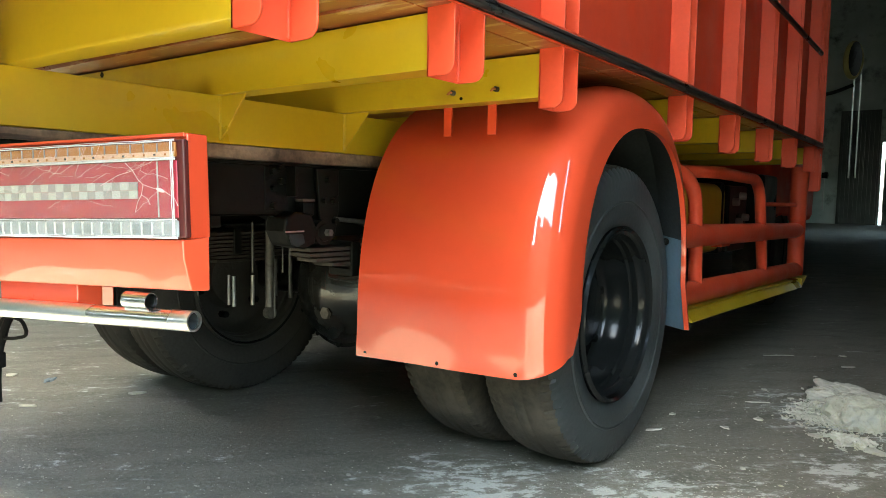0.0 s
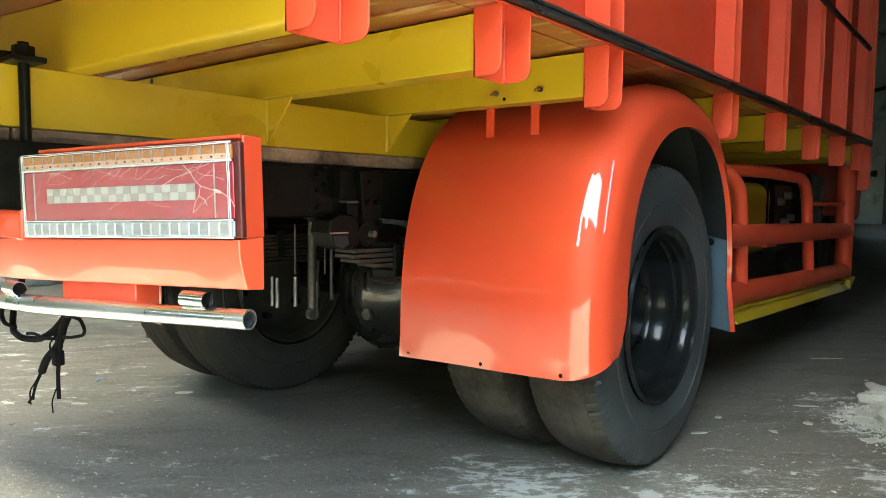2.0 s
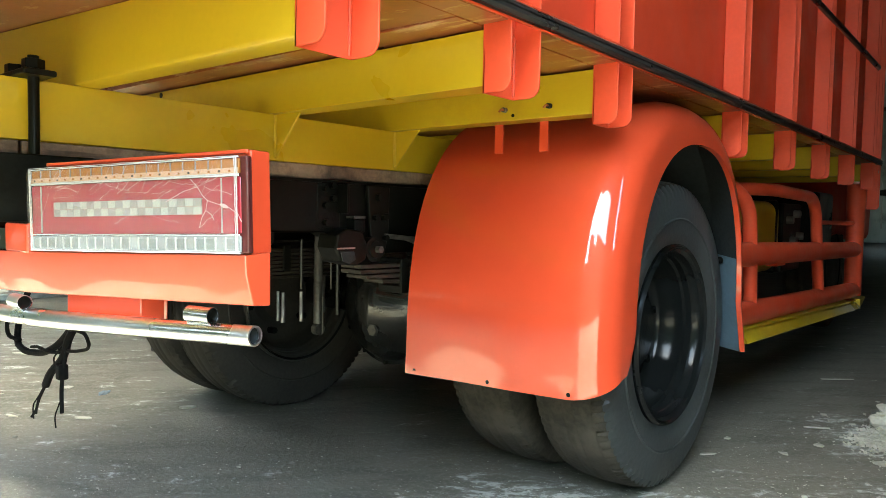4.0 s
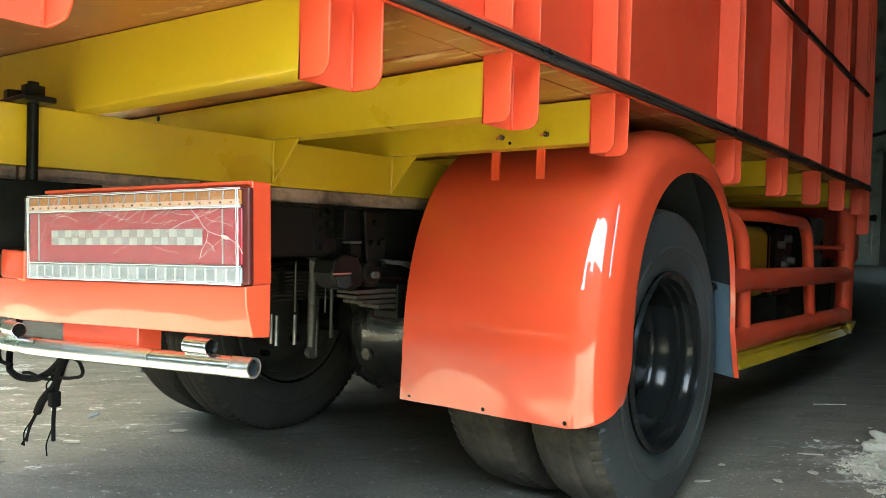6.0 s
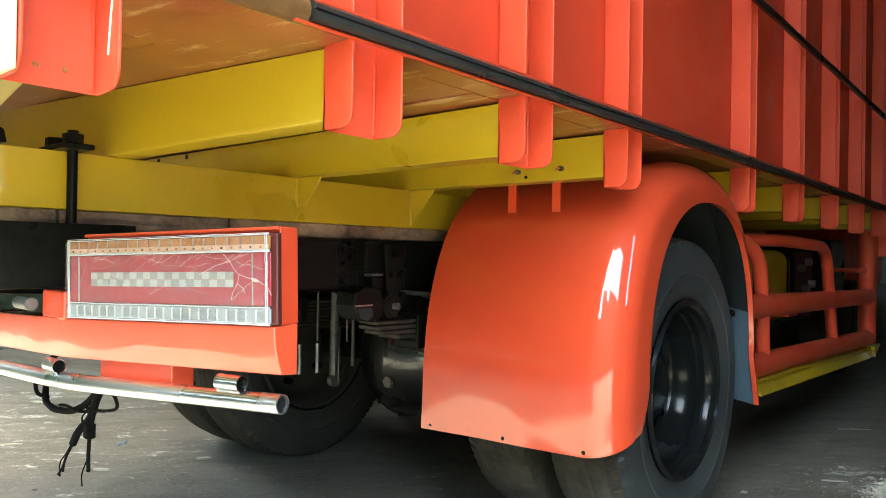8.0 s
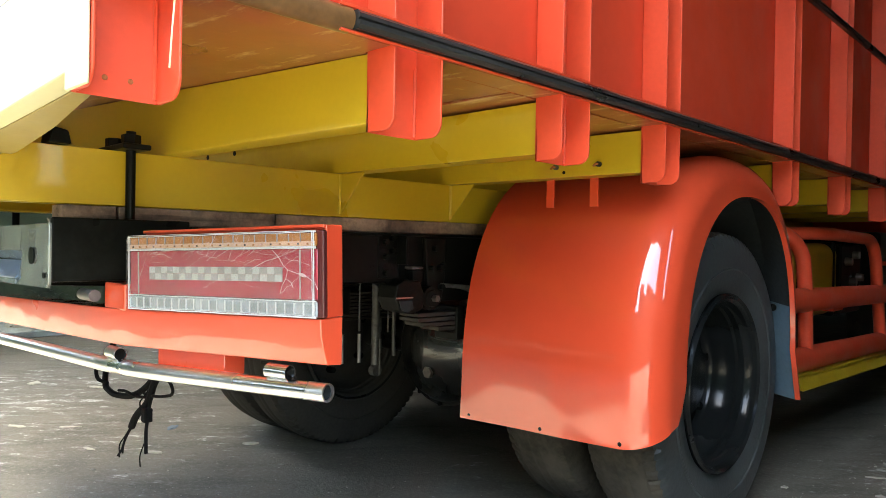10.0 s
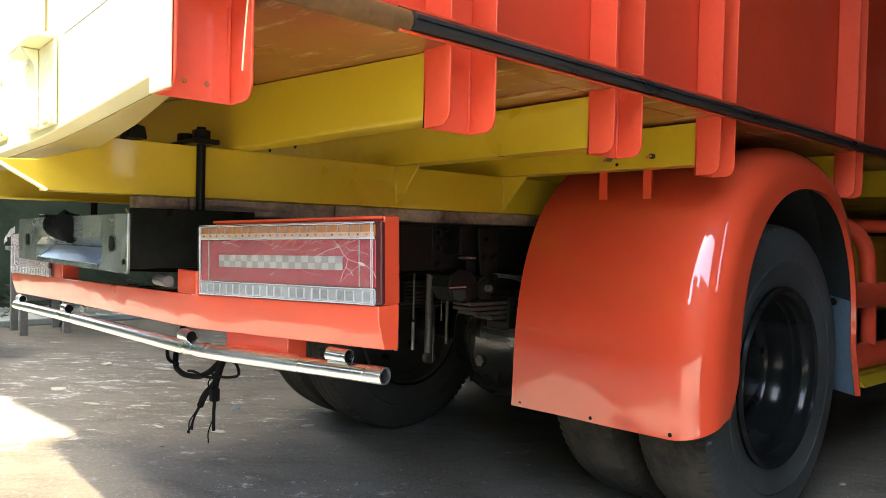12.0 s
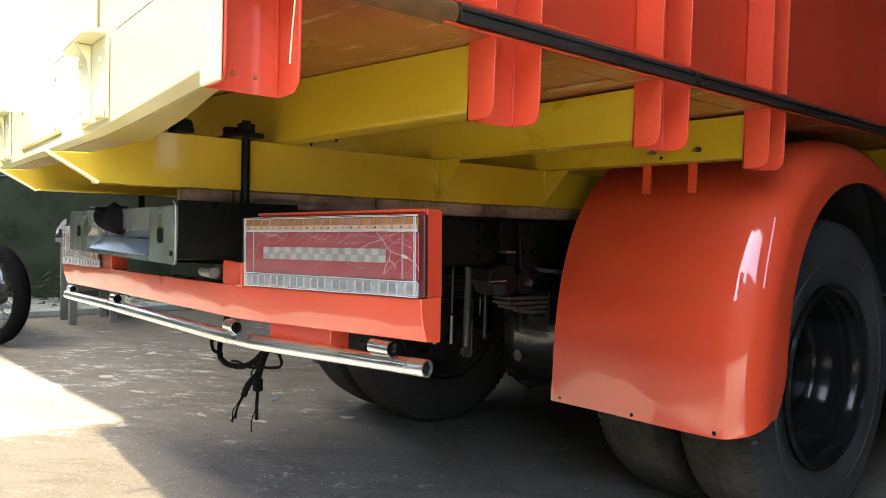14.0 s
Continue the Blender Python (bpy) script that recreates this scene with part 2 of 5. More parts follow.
def floor_material():
    """Dusty concrete: broad stains, fine grit, and pale plaster scuffs, denser round a few spills."""
    m = bpy.data.materials.new("dusty_concrete")
    m.use_nodes = True
    n, l = m.node_tree.nodes, m.node_tree.links
    b = n["Principled BSDF"]
    co = n.new("ShaderNodeTexCoord")

    def noise_at(scale, detail, rough=0.6, stretch=None, distort=0.0):
        t = n.new("ShaderNodeTexNoise")
        t.inputs["Scale"].default_value, t.inputs["Detail"].default_value = scale, detail
        t.inputs["Roughness"].default_value, t.inputs["Distortion"].default_value = rough, distort
        if stretch:
            turn, mp = n.new("ShaderNodeMapping"), n.new("ShaderNodeMapping")
            turn.inputs["Rotation"].default_value = (0, 0, -0.8)
            mp.inputs["Scale"].default_value = stretch
            l.new(co.outputs["Object"], turn.inputs["Vector"])
            l.new(turn.outputs[0], mp.inputs["Vector"])
            l.new(mp.outputs[0], t.inputs["Vector"])
        else:
            l.new(co.outputs["Object"], t.inputs["Vector"])
        return t.outputs[0]

    def math(op, a, c, e=None):
        q = n.new("ShaderNodeMath")
        q.operation = op
        for i, v in enumerate((a, c, e)):
            if v is None:
                continue
            if isinstance(v, (int, float)):
                q.inputs[i].default_value = v
            else:
                l.new(v, q.inputs[i])
        return q.outputs[0]

    def remap(v, lo, hi, a=0.0, c=1.0):
        q = n.new("ShaderNodeMapRange")
        l.new(v, q.inputs["Value"])
        for k, val in (("From Min", lo), ("From Max", hi), ("To Min", a), ("To Max", c)):
            q.inputs[k].default_value = val
        return q.outputs[0]

    def blend(f, a, c):
        q = n.new("ShaderNodeMix")
        q.data_type = "RGBA"
        l.new(f, q.inputs["Factor"])
        for k, v in (("A", a), ("B", c)):
            if isinstance(v, tuple):
                q.inputs[k].default_value = (*v, 1)
            else:
                l.new(v, q.inputs[k])
        return q.outputs["Result"]

    stain, grit = noise_at(1.3, 6), noise_at(70, 5, 0.7)
    col = blend(remap(stain, 0.35, 0.68), (0.135, 0.127, 0.101), (0.195, 0.186, 0.150))
    streak = noise_at(3.6, 8, 0.68, stretch=(0.8, 2.2, 1.0), distort=0.6)
    col = blend(remap(streak, 0.47, 0.63, 0.0, 0.6), col, (0.08, 0.076, 0.059))
    col = blend(remap(grit, 0.5, 0.66, 0.0, 0.6), col, (0.24, 0.23, 0.19))
    near = None
    for x, y, r in SPILLS:
        d = n.new("ShaderNodeVectorMath")
        d.operation = "DISTANCE"
        l.new(co.outputs["Object"], d.inputs[0])
        d.inputs[1].default_value = (x, y, 0)
        f = remap(d.outputs["Value"], 0.0, r, 1.0, 0.0)
        f = math("MULTIPLY", f, 1.7 if y > 0.5 and x > 0 else (0.6 if x < -1.5 else 1.35))
        near = f if near is None else math("MAXIMUM", near, f)
    scuff = noise_at(11.0, 12, 0.72, stretch=(0.75, 1.9, 1.0), distort=0.5)
    cluster = noise_at(2.7, 5, 0.65)
    crumbs = noise_at(34, 6, 0.78)
    v = math("MULTIPLY_ADD", near, 0.16, scuff)
    v = math("MULTIPLY_ADD", math("SUBTRACT", cluster, 0.5), 0.45, v)
    v = math("MULTIPLY_ADD", math("SUBTRACT", crumbs, 0.5), 0.42, v)
    col = blend(remap(v, 0.59, 0.74, 0.0, 0.42), col, (0.45, 0.46, 0.42))
    col = blend(remap(v, 0.675, 0.71, 0.0, 0.62), col, (0.58, 0.59, 0.55))
    l.new(col, b.inputs["Base Color"])
    l.new(remap(stain, 0.3, 0.7, 0.7, 0.95), b.inputs["Roughness"])
    bp = n.new("ShaderNodeBump")
    bp.inputs["Strength"].default_value, bp.inputs["Distance"].default_value = 0.45, 0.01
    l.new(math("MULTIPLY_ADD", v, 0.8, grit), bp.inputs["Height"])
    l.new(bp.outputs[0], b.inputs["Normal"])
    return m


SPILLS = [(0.36, 0.86, 0.42), (0.46, 0.36, 0.27), (-0.3, -0.32, 0.38), (0.22, -0.12, 0.5), (-2.9, -0.9, 1.6), (-1.95, -0.72, 0.5), (-3.6, 0.4, 1.2)]
FLOOR = floor_material()


# ---- building ----
def bm_new():
    return bmesh.new()


def box(bm, x0, x1, y0, y1, z0, z1):
    v = [bm.verts.new((x, y, z)) for x in (x0, x1) for y in (y0, y1) for z in (z0, z1)]
    for f in ((0, 1, 3, 2), (4, 6, 7, 5), (0, 4, 5, 1), (2, 3, 7, 6), (0, 2, 6, 4), (1, 5, 7, 3)):
        bm.faces.new([v[i] for i in f])
    return v


def prism(bm, pts, axis, a, b):
    """The outline pts, in the two other axes in order, swept along axis from a to b."""
    def put(p, s):
        q = list(p)
        q.insert("xyz".index(axis), s)
        return bm.verts.new(q)
    lo, hi = [put(p, a) for p in pts], [put(p, b) for p in pts]
    n = len(pts)
    for i in range(n):
        bm.faces.new((lo[i], lo[(i + 1) % n], hi[(i + 1) % n], hi[i]))
    bm.faces.new(lo[::-1])
    bm.faces.new(hi)


def tube(bm, path, r, n=14, cap=True, closed=False):
    """A round bar along a path."""
    path = [Vector(p) for p in path]
    rings, up = [], None
    m = len(path)
    for i, p in enumerate(path):
        if closed:
            d = (path[(i + 1) % m] - path[i - 1]).normalized()
        else:
            d = (path[min(i + 1, m - 1)] - path[max(i - 1, 0)]).normalized()
        if up is None:
            up = d.orthogonal().normalized()
        up = (up - d * up.dot(d)).normalized()
        side = d.cross(up)
        rings.append([bm.verts.new(p + r * (math.cos(a) * up + math.sin(a) * side)) for a in (2 * math.pi * k / n for k in range(n))])
    for i in range(m if closed else m - 1):
        a, b = rings[i], rings[(i + 1) % m]
        for k in range(n):
            bm.faces.new((a[k], a[(k + 1) % n], b[(k + 1) % n], b[k]))
    if cap and not closed:
        bm.faces.new(rings[0][::-1])
        bm.faces.new(rings[-1])


def bent(pts, r, n=6):
    """A path through pts with its corners rounded."""
    pts = [Vector(p) for p in pts]
    out = [pts[0]]
    for a, b, c in zip(pts, pts[1:], pts[2:]):
        u, w = (a - b), (c - b)
        k = min(r, u.length * 0.45, w.length * 0.45)
        p, q = b + u.normalized() * k, b + w.normalized() * k
        for i in range(n + 1):
            t = i / n
            out.append(p * (1 - t) ** 2 + b * 2 * t * (1 - t) + q * t * t)
    return out + [pts[-1]]


def lathe(bm, prof, c, axis="x", n=48, a0=0.0, a1=2 * math.pi):
    """prof: (along the axis, radius) pairs, turned round c."""
    full = abs(a1 - a0 - 2 * math.pi) < 1e-6
    rings = []
    for k in range(n if full else n + 1):
        a = a0 + (a1 - a0) * k / n
        ring = []
        for s, r in prof:
            u, w = r * math.cos(a), r * math.sin(a)
            p = {"x": (s, u, w), "y": (u, s, w), "z": (u, w, s)}[axis]
            ring.append(bm.verts.new(Vector(c) + Vector(p)))
        rings.append(ring)
    for k in range(n):
        a, b = rings[k], rings[(k + 1) % len(rings)]
        for i in range(len(prof) - 1):
            bm.faces.new((a[i], a[i + 1], b[i + 1], b[i]))


def part(name, bm, material, parent=None, label="", bevel=0.0, smooth=True, thick=0.0):
    """Links bm as one mesh, under a thing or a part."""
    bmesh.ops.remove_doubles(bm, verts=bm.verts, dist=0.00005)
    bmesh.ops.recalc_face_normals(bm, faces=bm.faces)
    me = bpy.data.meshes.new(name)
    bm.to_mesh(me)
    bm.free()
    for m in (material if isinstance(material, (list, tuple)) else [material]):
        me.materials.append(m)
    ob = new(name, me)
    if smooth:
        me.polygons.foreach_set("use_smooth", [True] * len(me.polygons))
        me.set_sharp_from_angle(angle=radians(35))
    if thick:
        s = ob.modifiers.new("thick", "SOLIDIFY")
        s.thickness, s.offset = thick, 0.0
        e = ob.modifiers.new("split", "EDGE_SPLIT")
        e.split_angle = radians(35)
    if bevel:
        b = ob.modifiers.new("edge", "BEVEL")
        b.width, b.segments, b.limit_method, b.angle_limit = bevel, 2, "ANGLE", radians(40)
        b.harden_normals = True
    if parent is not None:
        ob.parent = parent
    if label:
        ob["label"] = label
    return ob


def thing(name, label, category, group=""):
    return tagged(new(name), label, category, group)


def slab(name, material, x0, x1, y0, y1, z0, z1, label, parent=None, bevel=0.0):
    bm = bm_new()
    box(bm, x0, x1, y0, y1, z0, z1)
    return part(name, bm, material, parent, label, bevel=bevel)


# ---- the hall ----
floor = slab("floor", FLOOR, -60, 60, -60, 60, -0.2, 0.0, "dark dusty concrete floor with pale scuffs and scattered grit")
tagged(floor, category="floor", kind="structure")
for name, m, b, label in (
        # Raised out of view to cut light; the low stretch admits blue sky reflection.
        ("wall_left", GREEN_WALL, (-6.2, -6.0, -2.4, -0.9, 0, 1.6), "dark mossy plaster wall at the back of the yard"),
        ("wall_left_3", GREEN_WALL, (-6.2, -6.0, -9.0, -2.4, 0, 4.2), "dark mossy plaster wall at the back of the yard"),
        ("wall_left_2", GREEN_WALL, (-6.2, -6.0, -0.9, 5.0, 0, 4.2), "dark mossy plaster wall at the back of the yard"),
        # Added dark walls: they keep side light off the hall and the underbody.
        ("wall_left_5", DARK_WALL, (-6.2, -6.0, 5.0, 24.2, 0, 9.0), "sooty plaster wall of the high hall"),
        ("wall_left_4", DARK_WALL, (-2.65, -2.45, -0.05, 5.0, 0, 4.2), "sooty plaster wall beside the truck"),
        ("wall_far", GREY_WALL, (-6.0, -1.40, 24.0, 24.2, 0, 9.0), "grey plaster wall in shade"),
        ("wall_far_2", GREY_WALL, (-1.30, 1.7, 24.0, 24.2, 0, 9.0), "grey plaster wall in shade"),
        ("wall_far_3", GREY_WALL, (-1.40, -1.30, 24.0, 24.2, 2.6, 9.0), "grey plaster wall over a narrow gap"),
        # Unseen; closes the step in the roofs against light.
        ("wall_head", DARK_WALL, (-6.0, 1.7, 5.0, 5.2, 4.3, 9.0), "plaster wall over the lower roof"),
        # Unseen slab added to make the light fall off towards the far panels.
        ("lintel", DARK_WALL, (-6.0, 2.4, -2.1, -1.9, 3.04, 4.199), "sooty plaster lintel over the workshop's entrance"),
        # Unseen; the stepped heights shape the sky's light and the fender's reflections.
        ("wall_yard", GREEN_WALL, (-14.0, 1.6, -9.2, -9.0, 0, 3.0), "dark wall across the yard"),
        ("wall_yard_2", GREEN_WALL, (1.6, 3.4, -9.2, -9.0, 0, 5.2), "dark wall across the yard"),
        ("wall_yard_3", GREEN_WALL, (3.4, 4.9, -9.2, -9.0, 0, 4.5), "dark wall across the yard"),
        ("wall_yard_4", GREEN_WALL, (4.9, 14.0, -9.2, -9.0, 0, 5.6), "dark wall across the yard"),
        # Unseen walls added to shade the truck's side; their gaps let light in.
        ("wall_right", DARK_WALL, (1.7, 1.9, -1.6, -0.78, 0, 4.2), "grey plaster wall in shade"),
        ("shade_wall_2", DARK_WALL, (1.7, 1.9, -0.62, 5.0, 0, 4.2), "grey plaster wall in shade"),
        ("shade_wall_6", DARK_WALL, (1.7, 1.9, 5.0, 16.0, 0, 9.0), "grey plaster wall in shade"),
        ("shade_wall_3", DARK_WALL, (1.7, 1.9, 17.6, 24.2, 0, 9.0), "grey plaster wall in shade"),
        ("shade_wall_5", DARK_WALL, (1.7, 1.9, -0.78, -0.62, 0, 1.0), "grey plaster wall under a narrow opening"),
        ("shade_wall_7", DARK_WALL, (1.7, 1.9, -0.78, -0.62, 2.5, 4.2), "grey plaster wall over a narrow opening"),
        ("shade_wall_4", DARK_WALL, (1.7, 1.9, 16.0, 17.6, 2.6, 9.0), "grey plaster wall over a doorway")):
    tagged(slab(name, m, *b, label), category="wall", kind="structure")
bm = bm_new()
# Unseen roofs; the first and last outlines are cut to shape sun and shade.
prism(bm, [(-6.6, -3.345), (-1.90, -2.668), (-1.81, -2.79), (-0.9, -2.69), (0.3, -2.9), (1.28, -3.42), (2.05, -2.94), (2.6, -2.3), (2.6, 5.0), (-6.6, 5.0)], "z", 4.2, 4.3)
prism(bm, [(-6.6, 5.0), (2.6, 5.0), (2.6, 24.6), (-6.6, 24.6)], "z", 9.0, 9.1)
prism(bm, [(-20.0, -12.0), (0.95, -12.0), (0.25, -3.9), (-1.0, -3.72), (-2.2, -3.76), (-6.0, -4.35), (-20.0, -6.64)], "z", 4.2, 4.25)
# Unseen filter over the roof gap, added to weaken the sun below it.
sheet = slab("unseen_roof_sheet", sun_filter_material(), -1.912, -1.03, -3.17, -2.55, 4.302, 4.305, "unseen translucent sheet added to dim part of the sun patch")
tagged(sheet, category="roof sheet", kind="structure")
tagged(part("ceiling", bm, ROOF, None, "unseen grey sheet roofs, outlines cut to shape the sun patch and shade"), category="ceiling", kind="structure")

# ---- truck: cargo box ----
truck = thing("truck", "orange-red and yellow cargo truck parked on the concrete floor, freshly painted", "truck")
WEB = -0.055
# rear flange, front flange and lower end of each upright
STAKES = [(-1.575, -1.49, 0.893), (-1.21, -1.12, 0.90), (-0.835, -0.748, 0.898), (-0.465, -0.397, 0.888), (0.31, 0.375, 0.88), (0.85, 0.923, 0.876),
          (1.40, 1.475, 0.872), (1.935, 2.02, 0.87), (2.51, 2.60, 0.87)]
TOP = 2.6


def panel_sheet(x0, x1):
    bm = bm_new()
    box(bm, x0, x1, -1.57, 2.78, 1.03, TOP)
    return bm


part("side_panel", panel_sheet(-0.075, WEB - 0.002), RED_PANEL, truck, "flat red sheet side of the cargo box", bevel=0.002)
part("side_panel", panel_sheet(-1.865, -1.847), RED_PANEL, truck)
slab("front_panel", RED_PANEL, -1.845, -0.077, 2.74, 2.78, 1.03, TOP, "", truck, 0.002)


def channel(y0, y1, z0, z1, rounded):
    """A pressed channel that opens outwards: web at the back, two flanges, lower outer corners rounded."""
    bm = bm_new()
    t, r = 0.004, 0.02
    box(bm, WEB, WEB + t, y0, y1, z0, z1)
    for y in (y0, y1 - t):
        pts = [(WEB + t, z1), (WEB + t, z0)]
        if rounded:
            pts += [(-r + r * math.sin(a), z0 + r - r * math.cos(a)) for a in [k * math.pi / 12 for k in range(7)]]
        else:
            pts += [(0.0, z0)]
        pts += [(0.0, z1)]
        prism(bm, pts, "y", y, y + t)
    return bm


# Pale strip over the red post's rear flange puts the strong light into colour.
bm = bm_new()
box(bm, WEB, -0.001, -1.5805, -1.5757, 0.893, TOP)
part("rear_flange", bm, PALE, truck, "rear edge of the corner post, paled for the light on it", bevel=0.002)
for y in (-1.545, -1.52):
    bolt_at = bm_new()
    lathe(bolt_at, [(0, 0), (0, 0.003), (0.002, 0.002), (0.002, 0)], (WEB + 0.004, y, 0.912), "x", 10)
    part("rivet", bolt_at, RUST, truck)
for y0, y1, zb in STAKES:
    part("stake", channel(y0, y1, 1.039, TOP, False), RED_DULL, truck, bevel=0.0015)
    part("hanger", channel(y0, y1, zb, 1.038, True), RED_DULL, truck, bevel=0.0015)
    for y in (y0 + 0.006, y1 - 0.006):
        bm = bm_new()
        tube(bm, [(WEB + 0.005, y, zb + 0.004), (WEB + 0.005, y, 1.0)], 0.0022, 6)
        part("weld_seam", bm, RED_DULL, truck)
bm = bm_new()
tube(bm, [(-0.008, -1.4945, 1.0), (-0.014, -1.4945, 0.965), (-0.019, -1.4945, 0.926)], 0.0011, 6)
part("paint_run", bm, PALE, truck, "pale scrape in the red paint")
# the long front post
part("hanger", channel(2.70, 2.78, 0.765, 1.038, True), RED_DULL, truck, bevel=0.0015)
part("stake", channel(2.70, 2.78, 1.039, TOP, False), RED_DULL, truck, bevel=0.0015)


def rub_rail(y0, y1, z, h):
    """A rubber strip with a groove along it, on a lipped red angle."""
    prof = [(0.003, z - h), (0.012, z - h), (0.017, z - h * 0.6), (0.017, z - h * 0.15), (0.0135, z - h * 0.05), (0.0135, z + h * 0.05), (0.017, z + h * 0.15), (0.016, z + h * 0.6), (0.011, z + h), (0.003, z + h)]
    bm = bm_new()
    prism(bm, prof, "y", y0, y1)
    return part("rub_rail", bm, RUBBER, truck, "black rubber rub rail")


rub_rail(-1.28, 2.72, 1.021, 0.0115)
rub_rail(-1.2, 2.51, 1.498, 0.011)
bm = bm_new()
prism(bm, [(0.0005, 1.005), (0.006, 1.005), (0.006, 1.008), (0.0025, 1.009), (0.0025, 1.034), (0.006, 1.035), (0.006, 1.039), (0.0005, 1.039)], "y", -1.3, 2.78)
part("rail_angle", bm, RED, truck, bevel=0.001)
bm = bm_new()
tube(bm, [(-0.004, -1.55, 1.021), (-0.004, -1.283, 1.021)], 0.016, 16)
part("rail_pipe", bm, PIPE, truck, "brown primed pipe at the end of the rail")
slab("upper_rail_backing", RED, 0.0005, 0.003, -1.3, 2.53, 1.486, 1.511, "", truck, 0.001)

# bed floor seen from below
ys = [-1.57, -0.9, -0.28, 0.33, 0.94, 1.55, 2.16, 2.76]
for a, b in zip(ys, ys[1:]):
    bm = bm_new()
    box(bm, -1.84, -0.058, a + 0.0005, b - 0.0005, 1.005, 1.023)
    if a < -1.5:
        # the last board bows up towards the middle
        for v in bm.verts:
            v.co.z += (0.003 + 0.045 * (-0.058 - v.co.x)) * (1.0 if v.co.y < -1.2 else 0.4)
    part("floor_board", bm, BROWN, truck, bevel=0.001)
edges = [-1.486, *[v for y0, y1, _ in STAKES[1:] for v in (y0 - 0.002, y1 + 0.002)], 2.698]
for a, b in zip(edges[::2], edges[1::2]):
    slab("edge_board", BROWN, -0.057, -0.004, a, b, 1.006, 1.03, "", truck, 0.002)


def cross_beam(y, d=0.055, t=0.005, zb=0.911):
    bm = bm_new()
    prism(bm, [(y, zb), (y + d, zb), (y + d, zb + t), (y + t, zb + t), (y + t, 0.996), (y + d, 0.996), (y + d, 1.001), (y, 1.001)], "x", -1.83, WEB - 0.001)
    return part("cross_beam", bm, YELLOW, truck, bevel=0.003)


def rear_beam(y, d=0.042, t=0.005, zb=0.911):
    """The last beam: rounded lower corner, a little askew and deeper towards the middle."""
    bm = bm_new()
    prism(bm, [(y, zb + 0.009), (y + 0.002, zb + 0.003), (y + 0.008, zb), (y + d, zb), (y + d, zb + t), (y + t, zb + t + 0.004), (y + t, 0.996), (y + d, 0.996), (y + d, 1.001), (y, 1.001)], "x", -1.83, WEB - 0.001)
    for v in bm.verts:
        q = WEB - v.co.x
        v.co.y -= 0.031 * q
        if v.co.z > 0.95:
            v.co.z += 0.0055 + 0.044 * q
    return part("cross_beam", bm, YELLOW, truck, bevel=0.0015)


rear_beam(-1.206)
for y in (-0.457, 0.318, 0.858, 1.41, 1.945, 2.52):
    cross_beam(y)
# the second beam has a folded upper lip
bm = bm_new()
prism(bm, [(-0.828, 0.911), (-0.773, 0.911), (-0.773, 0.916), (-0.823, 0.916), (-0.823, 0.996), (-0.773, 0.996), (-0.773, 1.001), (-0.8298, 1.001), (-0.8298, 0.982), (-0.828, 0.979)], "x", -1.83, WEB - 0.001)
part("cross_beam", bm, YELLOW, truck, bevel=0.0015)


def bolt(x, y, z, r, axis, material, parent, name="bolt", depth=0.006):
    bm = bm_new()
    lathe(bm, [(0, 0), (0, r), (depth, r), (depth, 0)], (x, y, z), axis, 8)
    return part(name, bm, material, parent)


for x in (-0.272, -0.158):
    bolt(x, -0.4665, 0.935, 0.006, "y", DARK_STEEL, truck, depth=0.009)
    bm = bm_new()
    tube(bm, bent([(x, -0.466, 0.935), (x, -0.475, 0.935), (x - 0.004, -0.477, 0.929)], 0.004), 0.0026, 8)
    part("bolt", bm, RUST, truck)
bolt(-0.252, -0.4585, 0.922, 0.004, "y", BLACK, truck, depth=0.002)
for x, z in ((-1.08, 0.9915), (-1.232, 0.9915)):
    bolt(x, -0.8315, z, 0.007, "y", BLACK, truck, depth=0.002)

